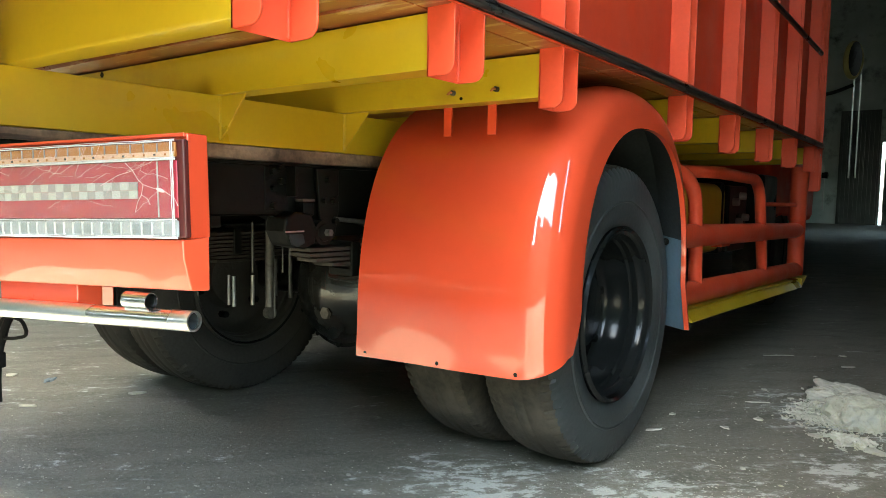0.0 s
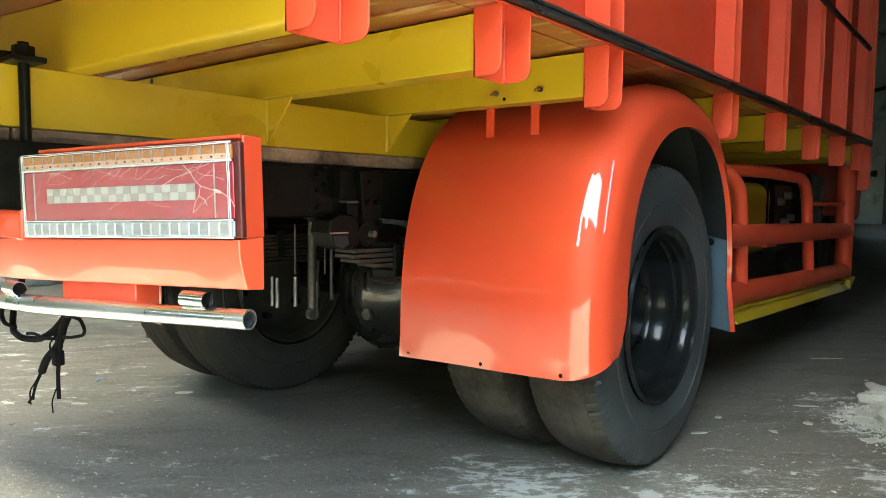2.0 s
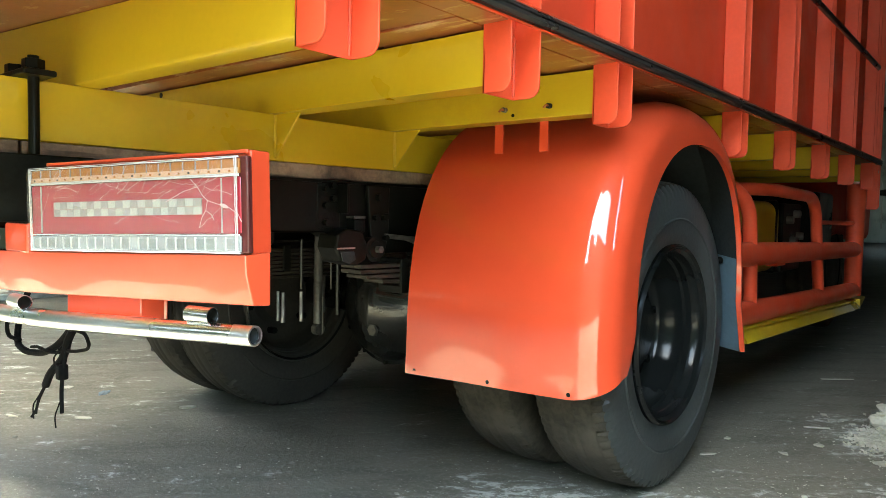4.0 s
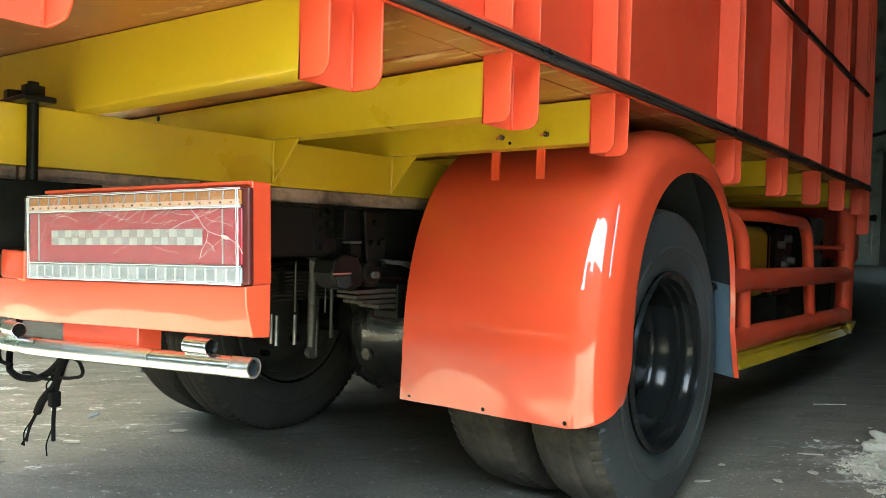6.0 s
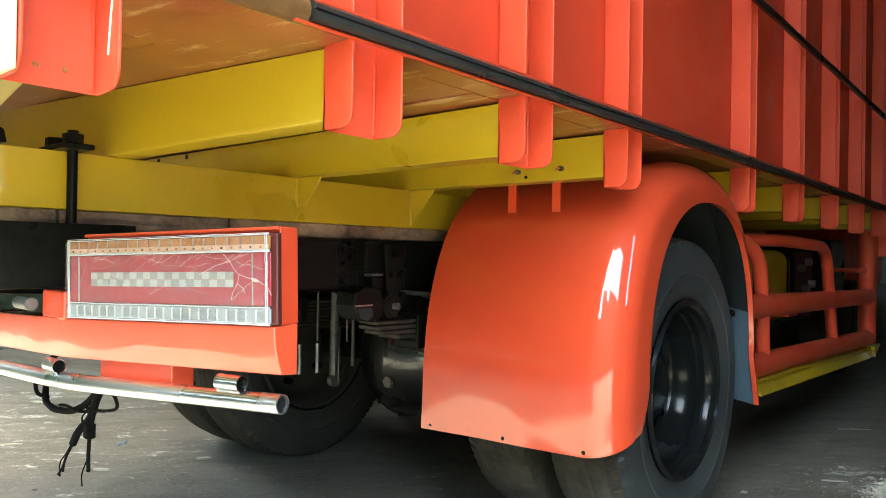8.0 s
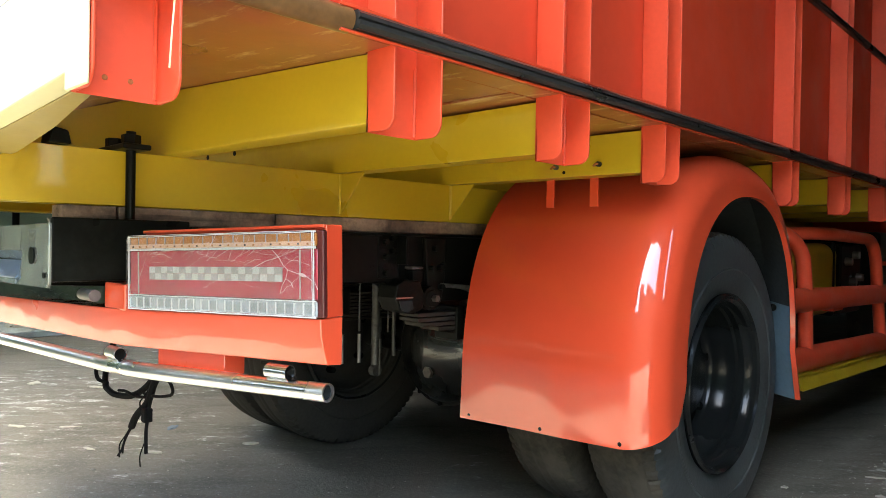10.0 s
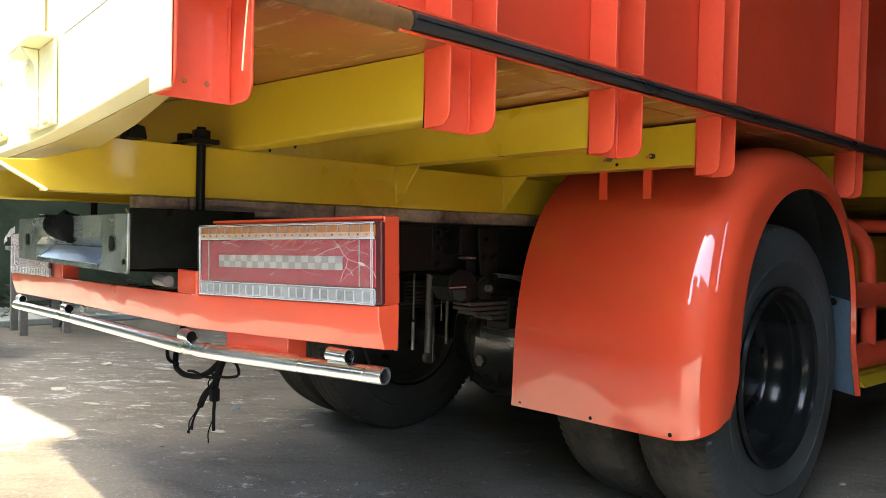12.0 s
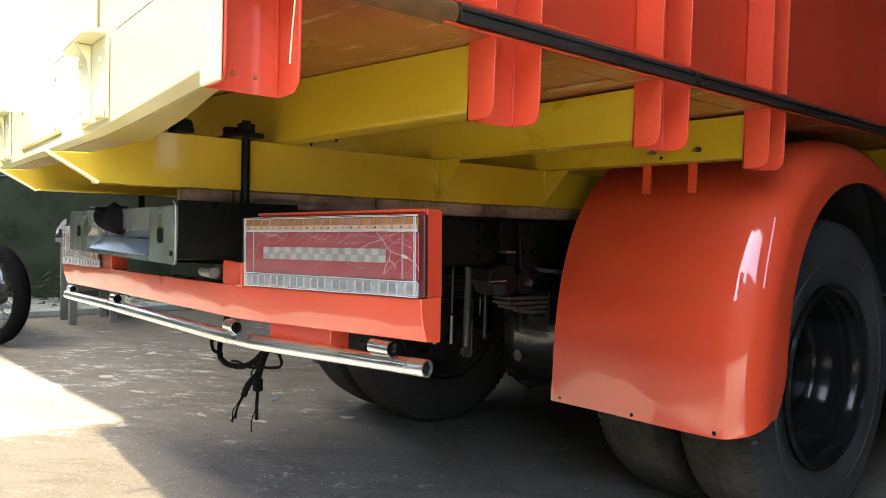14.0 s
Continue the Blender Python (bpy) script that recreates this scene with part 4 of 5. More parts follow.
    bmesh.ops.create_icosphere(bm, subdivisions=2, radius=0.0055, matrix=Matrix.Translation((-0.024, -0.028, 0.709)) @ Matrix.Rotation(0.3, 4, "Y") @ Matrix.Diagonal((1.3, 0.25, 0.45, 1)))
    part("film_crease", bm, CREASE, lamp)
    if loose:
        # the film's loose end stands off the lamp
        bm = bm_new()
        rows = [[bm.verts.new((x0 + 0.06 - 0.017 * i, -0.03 - 0.004 * noise.noise((i * 0.9, j * 0.8, 4.0)), 0.772 + 0.006 * j + 0.012 * noise.noise((i * 0.7, j * 0.6, 2.0)) - 0.0006 * i * i)) for j in range(4)] for i in range(9)]
        for p, q in zip(rows, rows[1:]):
            for j in range(3):
                bm.faces.new((p[j], p[j + 1], q[j + 1], q[j]))
        part("film_flap", bm, TRIM, lamp, "loose crumpled end of the film", thick=0.0006)
    return lamp


tail_lamp(PLAN[0], PLAN[1], FILM)
left_end = (-1.385, -1.383)
tail_lamp(left_end, PLAN[3], film_material("cloudy_wrapping_film", 0.55), True)

# chrome plate holder between the chassis ends
PY = -1.435
bm = bm_new()


def zt(x, z):
    return z + 0.012 * (x + 0.6)


xs = [-1.515, -1.30, -1.265, -0.775, -0.74, -0.585]
zs = [0.669, 0.681, 0.711, 0.730, 0.776]
DEEP = {1: 0.004, 2: 0.032, 3: 0.006}
vs = {}
for i, x in enumerate(xs):
    for j, z in enumerate(zs):
        vs[i, j] = bm.verts.new((x, PY + (DEEP.get(j, 0.0) if i in (2, 3) else 0.0), zt(x, z)))
for i in range(len(xs) - 1):
    for j in range(len(zs) - 1):
        bm.faces.new((vs[i, j], vs[i + 1, j], vs[i + 1, j + 1], vs[i, j + 1]))
plate = part("plate_holder", bm, DARK_CHROME, truck, "pressed chrome plate holder with a recess", smooth=False)
grow = plate.modifiers.new("thick", "SOLIDIFY")
grow.thickness, grow.offset = 0.003, -1.0
for x in (-1.40, -0.675):
    bm = bm_new()
    lathe(bm, [(0, 0), (0, 0.015), (-0.002, 0.015), (-0.002, 0)], (x, PY - 0.0008, zt(x, 0.722)), "y", 20)
    part("hole", bm, BLACK, plate)
bolt(-0.60, PY - 0.002, 0.69, 0.005, "y", BLACK, plate, depth=-0.003)
bm = bm_new()
tube(bm, bent([(-0.594, PY - 0.001, 0.671), (-0.584, PY - 0.001, 0.677), (-0.584, PY - 0.001, 0.778), (-0.594, PY - 0.001, 0.784)], 0.01), 0.0017, 8)
part("end_rim", bm, DARK_CHROME, plate)
# Strip along the recess that carries the blue reflection as colour.
bm = bm_new()
prism(bm, [(PY - 0.001, 0.679), (PY + 0.028, 0.709), (PY + 0.030, 0.707), (PY + 0.001, 0.677)], "x", -1.262, -0.778)
for v in bm.verts:
    v.co.z = zt(v.co.x, v.co.z) + 0.002
part("recess_face", bm, BLUE_REFLECTION, plate, "lower face of the recess, coloured blue for the sky's reflection")
slab("plate_backing", BLACK, -0.597, -0.586, PY + 0.003, PY + 0.24, 0.679, 0.787, "flat black end panel", truck, 0.003)
slab("end_crossmember", BLACK, -1.5, -0.632, PY + 0.052, PY + 0.1, 0.668, 0.772, "", truck, 0.003)
bm = bm_new()
bmesh.ops.create_icosphere(bm, subdivisions=3, radius=0.05, matrix=Matrix.Translation((-1.02, PY + 0.0, 0.752)) @ Matrix.Diagonal((1.8, 0.5, 0.6, 1)))
for v in bm.verts:
    v.co += 0.022 * noise.noise_vector(v.co * 22)
part("tape_lump", bm, CABLE, truck, "black taped cable lump")

# ---- cable harness hanging from the chassis ----
HY = -1.22
CABLES = [
    ([(-0.60, -1.1, 0.60), (-0.65, HY + 0.03, 0.53), (-0.675, HY, 0.478), (-0.70, HY, 0.43), (-0.735, HY - 0.01, 0.40), (-0.757, HY - 0.01, 0.372)], 0.010),
    ([(-0.66, HY + 0.01, 0.505), (-0.72, HY, 0.452), (-0.79, HY, 0.426), (-0.88, HY, 0.416), (-0.955, HY + 0.01, 0.42), (-0.98, HY + 0.02, 0.455), (-0.975, HY + 0.06, 0.60)], 0.009),
    ([(-0.67, HY, 0.485), (-0.62, HY - 0.015, 0.494), (-0.575, HY - 0.015, 0.492), (-0.572, HY - 0.01, 0.475), (-0.60, HY, 0.460), (-0.66, HY, 0.447), (-0.72, HY, 0.444)], 0.005),
    ([(-0.672, HY + 0.005, 0.478), (-0.685, HY, 0.45), (-0.692, HY - 0.005, 0.41), (-0.70, HY - 0.005, 0.37), (-0.698, HY - 0.005, 0.33)], 0.006),
    ([(-0.757, HY - 0.01, 0.372), (-0.785, HY - 0.012, 0.34), (-0.798, HY - 0.012, 0.318), (-0.80, HY - 0.02, 0.305)], 0.004),
    ([(-0.755, HY - 0.012, 0.375), (-0.768, HY - 0.02, 0.345), (-0.77, HY - 0.022, 0.318)], 0.003),
    ([(-0.75, HY - 0.012, 0.38), (-0.785, HY - 0.01, 0.35), (-0.81, HY - 0.014, 0.325), (-0.805, HY - 0.014, 0.30)], 0.0022),
    ([(-0.68, HY, 0.47), (-0.70, HY - 0.012, 0.44), (-0.715, HY - 0.012, 0.43), (-0.712, HY - 0.01, 0.41)], 0.0025),
    ([(-0.94, HY + 0.01, 0.43), (-0.975, HY, 0.435), (-0.985, HY, 0.46), (-0.98, HY + 0.01, 0.485)], 0.007),
    ([(-0.70, HY - 0.008, 0.35), (-0.705, HY - 0.015, 0.325), (-0.70, HY - 0.015, 0.305)], 0.0022),
    ([(-0.70, HY, 0.44), (-0.74, HY - 0.01, 0.436), (-0.79, HY - 0.01, 0.44), (-0.85, HY, 0.43)], 0.005),
]
harness = new("cable_harness")
harness.parent = truck
harness["label"] = "loose black wiring harness hanging down"
for pts, r in CABLES:
    bm = bm_new()
    tube(bm, bent(pts, 0.03), r * (0.72 if r > 0.007 else 0.6), 10)
    part("cable", bm, CABLE, harness)
slab("connector", CABLE, -0.707, -0.688, HY - 0.013, HY + 0.004, 0.392, 0.42, "", harness, 0.003)

# ---- tailgate ----
def gate_foot_z(x):
    """The lower edge of the gate, rising a little towards the corner post."""
    return 0.889 + 0.022 * max(0.0, (x + 0.6) / 0.54) ** 1.3


bm = bm_new()
SILL_PLAN = [(-0.060, -1.5485), (-0.10, -1.535), (-0.335, -1.505), (-0.6, -1.48), (-1.0, -1.473), (-1.9, -1.470)]
front = [(x, -1.5505) for x, _ in SILL_PLAN]
lo = [[bm.verts.new((x, y, gate_foot_z(x) - 0.001)) for x, y in row] for row in (front, SILL_PLAN)]
hi = [[bm.verts.new((x, y, gate_foot_z(x) + 0.012)) for x, y in row] for row in (front, SILL_PLAN)]
for i in range(len(front) - 1):
    for q in (lo, hi):
        bm.faces.new((q[0][i], q[0][i + 1], q[1][i + 1], q[1][i]))
    for k in (0, 1):
        bm.faces.new((lo[k][i], lo[k][i + 1], hi[k][i + 1], hi[k][i]))
for i in (0, -1):
    bm.faces.new((lo[0][i], lo[1][i], hi[1][i], hi[0][i]))
part("rear_sill", bm, SILL, truck, "cream yellow rear sill", bevel=0.001)
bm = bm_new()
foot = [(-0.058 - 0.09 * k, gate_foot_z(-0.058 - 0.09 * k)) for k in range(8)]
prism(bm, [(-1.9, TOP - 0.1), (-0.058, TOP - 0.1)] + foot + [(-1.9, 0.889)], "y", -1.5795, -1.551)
# The gate's colour holds some of the overexposure.
gate = part("tailgate", bm, PALE, truck, "pale yellow steel tailgate, paled further for the full light on it", bevel=0.002)
for z, x0, x1 in ((1.0535, -1.9, -0.66), (1.024, -0.41, -0.058)):
    slab("gate_seam", DARK_STEEL, x0, x1, -1.5801, -1.5797, z, z + 0.0009, "", gate)
slab("gate_seam", SILL, -0.513, -0.510, -1.583, -1.5797, 1.036, TOP - 0.1, "", gate)
for x in (-0.535, -1.60):
    slab("hinge_plate", PALE, x - 0.095, x + 0.095, -1.5855, -1.5805, 0.9, 1.024, "", gate, 0.002)
    bm = bm_new()
    prism(bm, [(x - 0.115, -1.602), (x - 0.085, -1.613), (x + 0.06, -1.613), (x + 0.09, -1.602), (x + 0.09, -1.581), (x - 0.115, -1.581)], "z", 1.0245, 1.033)
    part("hinge_cap", bm, PALE, gate, bevel=0.003)
    bm = bm_new()
    prism(bm, [(-1.586, 0.95), (-1.586, 1.024), (-1.61, 1.024), (-1.593, 1.0)], "x", x - 0.008, x + 0.002)
    part("hinge_rib", bm, PALE, gate, bevel=0.002)
    slab("hinge_seam", SILL, x + 0.0, x + 0.003, -1.5865, -1.586, 0.905, 0.95, "", gate)
    for dx in (-0.045, 0.05):
        bm = bm_new()
        prism(bm, [(-1.586, 0.90), (-1.592, 0.902), (-1.594, 0.91), (-1.586, 0.914)], "x", x + dx, x + dx + 0.04)
        part("hinge_lug", bm, PALE, gate, bevel=0.002)
    for dx, z in ((-0.075, 1.006), (-0.075, 0.93), (0.065, 0.99), (0.065, 0.92)):
        bolt(x + dx, -1.586, z, 0.005, "y", PALE, gate, depth=-0.004)
slab("gate_foot", SILL, -1.30, -0.81, -1.583, -1.58, 0.908, 0.916, "", gate, 0.001)
for x, z in ((-0.872, 1.02), (-0.867, 0.923), (-1.3, 1.0)):
    bolt(x, -1.58, z, 0.004, "y", SILL, gate, depth=-0.003)

# ---- axle and springs ----
bm = bm_new()
tube(bm, [(-1.46, 0, 0.4), (-0.46, 0, 0.4)], 0.06, 20)
part("axle_tube", bm, BLACK, truck)
bm = bm_new()
lathe(bm, [(-0.172, 0.0), (-0.17, 0.05), (-0.16, 0.095), (-0.143, 0.135), (-0.118, 0.168), (-0.09, 0.19), (-0.082, 0.193), (-0.078, 0.206), (-0.06, 0.207), (0.05, 0.19), (0.14, 0.12), (0.2, 0.08), (0.2, 0.0)], (-1.0, 0, 0.400), "y", 56)
part("differential", bm, GLOSS_BLACK, truck, "black domed differential housing")
bm = bm_new()
lathe(bm, [(0, 0), (0, 0.02), (-0.018, 0.02), (-0.018, 0)], (-0.978, -0.155, 0.322), "y", 6)
part("drain_plug", bm, DARK_STEEL, truck)
for k in range(12):
    a = k * math.pi / 6
    bolt(-1.0 + 0.199 * math.cos(a), -0.079, 0.400 + 0.199 * math.sin(a), 0.008, "y", BLACK, truck, depth=-0.01)
def bar(name, m, x0, x1, y0, y1, z0, z1, bevel=0.003):
    return slab(name, m, min(x0, x1), max(x0, x1), y0, y1, z0, z1, "", truck, bevel)


for x, s in ((-0.61, 1), (-1.31, -1)):
    # main leaves, then the shorter ones below
    for k, half in enumerate((0.62, 0.62, 0.6, 0.545, 0.485, 0.45, 0.415, 0.38)):
        bm = bm_new()
        pts = []
        for i in range(13):
            q = -half + 2 * half * i / 12
            pts.append((q + 0.015, 0.574 + 0.012 * q * q - 0.0128 * k))
        prism(bm, pts + [(a, c - 0.0098) for a, c in reversed(pts)], "x", x - 0.035, x + 0.035)
        part("leaf", bm, LEAF_STEEL, truck, bevel=0.002)
    for q in (-0.47, -0.3, 0.3):
        bar("leaf_clip", OILY, x - 0.041, x + 0.041, q, q + 0.03, 0.5, 0.588)
    # hanger plate with its rivets on the chassis web
    bar("hanger_plate", BLACK, x - s * 0.016, x - s * 0.006, -0.705, -0.635, 0.665, 0.768)
    for a, c in ((-0.684, 0.755), (-0.683, 0.718), (-0.682, 0.678), (-0.661, 0.734), (-0.662, 0.764)):
        bolt(x - s * 0.006, a, c, 0.0075, "x", OILY, truck, depth=s * 0.011)
    bar("hanger_rib", OILY, x - s * 0.005, x + s * 0.03, -0.645, -0.637, 0.70, 0.768, 0.002)
    bar("hanger_block", DARK_STEEL, x - s * 0.03, x + s * 0.02, -0.614, -0.576, 0.688, 0.694, 0.001)
    bar("hanger_block", BLACK, x - s * 0.03, x + s * 0.02, -0.612, -0.578, 0.655, 0.687)
    # shackle with its pin
    bm = bm_new()
    prism(bm, [(-0.683, 0.62), (-0.677, 0.65), (-0.65, 0.665), (-0.6, 0.66), (-0.58, 0.62), (-0.588, 0.588), (-0.62, 0.577), (-0.665, 0.586)], "x", x - 0.035, x + 0.035)
    part("shackle", bm, OILY, truck, bevel=0.006)
    # Thin steel strip stands for the glint along the shackle.
    bar("shackle_glint", STEEL, x + s * 0.0355, x + s * 0.037, -0.681, -0.625, 0.6175, 0.621, 0)
    # Plate greyer than the shackle stands for its lit lower face.
    bm = bm_new()
    prism(bm, [(-0.672, 0.613), (-0.63, 0.613), (-0.624, 0.592), (-0.645, 0.583), (-0.664, 0.59)], "x", x + s * 0.0355, x + s * 0.039)
    part("shackle_face", bm, UNDERSEAL, truck, bevel=0.001)
    bm = bm_new()
    lathe(bm, [(x - 0.036, 0.0), (x - 0.036, 0.03), (x + 0.036, 0.03), (x + 0.036, 0.022), (x + 0.04, 0.02), (x + 0.04, 0.0)], (0, -0.56, 0.614), "x", 24)
    part("spring_eye", bm, OILY, truck)
    bm = bm_new()
    lathe(bm, [(0, 0), (0, 0.009), (s * 0.014, 0.009), (s * 0.014, 0)], (x + s * 0.04, -0.556, 0.614), "x", 6)
    part("shackle_bolt", bm, DARK_STEEL, truck)
    bm = bm_new()
    prism(bm, [(-0.562, 0.768), (-0.486, 0.768), (-0.488, 0.66), (-0.5, 0.60), (-0.525, 0.585), (-0.55, 0.64), (-0.556, 0.70)], "x", x - s * 0.002, x + s * 0.012)
    part("spring_bracket", bm, BLACK, truck, bevel=0.004)
    for a, c in ((-0.54, 0.69), (-0.51, 0.69), (-0.5, 0.695), (-0.53, 0.74), (-0.505, 0.64)):
        bolt(x + s * 0.012, a, c, 0.008, "x", OILY, truck, depth=s * 0.012)
    bm = bm_new()
    prism(bm, [(-0.506, 0.651), (-0.40, 0.642), (-0.376, 0.628), (-0.385, 0.622), (-0.42, 0.632), (-0.506, 0.64)], "x", x, x + s * 0.02)
    part("brake_lever", bm, DARK_STEEL, truck, bevel=0.002)
    for q in (-0.06, 0.06):
        bm = bm_new()
        tube(bm, [(x - 0.04, q, 0.33), (x - 0.04, q, 0.60), (x + 0.04, q, 0.60), (x + 0.04, q, 0.33)], 0.008, 8)
        part("u_bolt", bm, DARK_STEEL, truck)
for x, y, z0, z1, r, m in ((-1.17, -0.235, 0.33, 0.66, 0.015, DARK_STEEL), (-1.3, -0.3, 0.33, 0.43, 0.006, STEEL), (-1.14, -0.24, 0.3, 0.42, 0.003, DARK_STEEL), (-1.24, -0.25, 0.33, 0.43, 0.007, STEEL), (-1.26, -0.31, 0.33, 0.43, 0.007, STEEL), (-1.24, -0.25, 0.44, 0.61, 0.004, DARK_STEEL), (-1.1, -0.24, 0.45, 0.55, 0.003, DARK_STEEL)):
    bm = bm_new()
    lathe(bm, [(z0, 0), (z0, r), (z0 + (z1 - z0) * 0.55, r), (z0 + (z1 - z0) * 0.56, r * 0.9), (z1, r * 0.9), (z1, 0)], (x, y, 0), "z", 14)
    part("shock_absorber" if r > 0.01 else "brake_line", bm, m, truck)
bm = bm_new()
lathe(bm, [(-0.012, 0), (-0.012, 0.02), (0.012, 0.02), (0.012, 0)], (-1.17, -0.235, 0.31), "x", 12)
part("shock_eye", bm, DARK_STEEL, truck)

# ---- side guard, tank ----
GX = -0.085
for pts, r in (([(GX, 0.44, 0.589), (GX, 2.62, 0.545)], 0.041), ([(GX, 0.47, 0.393), (GX, 2.62, 0.322)], 0.041)):
    bm = bm_new()
    tube(bm, pts, r, 20)
    part("guard_tube", bm, RED_DULL, truck)
for pts, r in (([(-0.35, 0.54, 0.85), (-0.14, 0.60, 0.83), (GX, 0.70, 0.76), (GX, 0.735, 0.62), (GX, 0.755, 0.39)], 0.024),
               ([(-0.35, 0.80, 0.81), (GX - 0.02, 0.98, 0.815), (GX, 1.66, 0.80), (GX, 1.74, 0.54), (GX, 1.80, 0.36)], 0.024)):
    bm = bm_new()
    tube(bm, bent(pts, 0.17, 10), r, 16)
    part("guard_hoop", bm, RED_DULL, truck)
slab("guard_lug", RED_DULL, GX - 0.02, GX + 0.02, 1.0, 1.12, 0.53, 0.545, "", truck, 0.003)
# thick end post, a little wider at the top
bm = bm_new()
lathe(bm, [(0.292, 0.0), (0.292, 0.040), (0.31, 0.043), (0.6, 0.044), (0.90, 0.049), (0.90, 0.0)], (GX, 2.625, 0), "z", 24)
part("guard_post", bm, RED_DULL, truck)
bm = bm_new()
tube(bm, [(GX - 0.12, 2.3, 0.69), (GX, 2.6, 0.687)], 0.012, 12)
part("guard_link", bm, RED_DULL, truck)
bm = bm_new()
prism(bm, [(-0.18, 0.320), (-0.06, 0.321), (-0.052, 0.318), (-0.052, 0.313), (-0.06, 0.310), (-0.06, 0.306), (-0.05, 0.303), (-0.030, 0.276), (-0.032, 0.272), (-0.054, 0.275), (-0.066, 0.310), (-0.18, 0.313)], "y", 0.56, 2.56)
for v in bm.verts:
    v.co.z += 0.034 - 0.0385 * (v.co.y - 0.56)
part("guard_step", bm, YELLOW, truck, "yellow painted steel step", bevel=0.001)
bm = bm_new()
prism(bm, [(2.562, 0.232), (2.64, 0.255), (2.715, 0.279), (2.70, 0.286), (2.562, 0.28)], "x", -0.16, -0.034)
part("step_end", bm, YELLOW, truck, bevel=0.003)

bm = bm_new()
box(bm, -0.58, -0.22, 0.95, 1.655, 0.47, 0.782)
tank = part("fuel_tank", bm, YELLOW, truck, "yellow fuel tank with a black strap", bevel=0.05)
tank.modifiers["edge"].segments = 5
for y in (1.08, 1.555):
    bm = bm_new()
    box(bm, -0.586, -0.214, y, y + 0.03, 0.464, 0.788)
    st = part("tank_strap", bm, BLACK, tank, "black tank strap", bevel=0.05)
    st.modifiers["edge"].segments = 5
bm = bm_new()
lathe(bm, [(0, 0), (0, 0.03), (0.035, 0.032), (0.04, 0.02), (0.04, 0)], (-0.27, 1.14, 0.782), "z", 16)
part("tank_cap", bm, YELLOW, tank)
slab("battery_box", BLACK, -0.58, -0.26, 1.85, 2.2, 0.45, 0.78, "", truck, 0.01)
for y, z in ((1.92, 0.70), (2.0, 0.60), (2.05, 0.73), (2.12, 0.62)):
    bm = bm_new()
    lathe(bm, [(0, 0), (0, 0.02), (0.03, 0.018), (0.03, 0)], (-0.26, y, z), "x", 12)
    part("battery_clamp", bm, STEEL, truck)
slab("air_box", BLACK, -0.6, -0.2, 2.3, 2.65, 0.5, 0.85, "", truck, 0.02)

# ---- cab, mirror ----
bm = bm_new()
prism(bm, [(2.95, 0.62), (4.55, 0.55), (4.62, 1.0), (4.5, 1.35), (4.15, 2.05), (3.0, 2.1)], "x", -1.62, -0.30)
part("cab", bm, RED_PANEL, truck, "red cab beyond the cargo box", bevel=0.05)
mirror = new("side_mirror")
mirror.parent = truck
bm = bm_new()
bmesh.ops.create_uvsphere(bm, u_segments=24, v_segments=14, radius=1.0, matrix=Matrix.Translation((0.062, 3.32, 1.59)) @ Matrix.Diagonal((0.058, 0.045, 0.12, 1)))
part("mirror_shell", bm, OLIVE, mirror, "brown mirror shell")
bm = bm_new()
lathe(bm, [(0, 0), (0, 1.0), (-0.004, 1.0), (-0.008, 0.0)], (0, 0, 0), "y", 32)
for v in bm.verts:
    v.co = Vector((0.078 + v.co.x * 0.036, 3.30 + v.co.y - 0.02, 1.59 + v.co.z * 0.105))
# Black paint in place of glass stands for a dark reflection.
part("mirror_glass", bm, BLACK, mirror, "mirror face, black for the dark it reflects")
for x in (0.072, 0.108):
    bm = bm_new()
    tube(bm, [(x, 3.34, 1.5), (x, 3.34, 0.86)], 0.0045, 10)
    part("mirror_stay", bm, STEEL, mirror)
bm = bm_new()
tube(bm, bent([(-0.31, 3.35, 1.38), (-0.05, 3.34, 1.395), (0.07, 3.34, 1.44)], 0.1), 0.012, 10)
part("mirror_arm", bm, BLACK, mirror)
bm = bm_new()
tube(bm, bent([(-0.02, 2.77, 1.0), (0.012, 2.80, 0.9), (0.012, 2.80, 0.66)], 0.08), 0.004, 8)
part("marker_wire", bm, STEEL, truck)
bm = bm_new()
lathe(bm, [(0, 0), (0, 0.016), (0.03, 0.02), (0.035, 0)], (0.0, 2.8, 0.86), "x", 12)
part("marker_knob", bm, BLACK, truck)

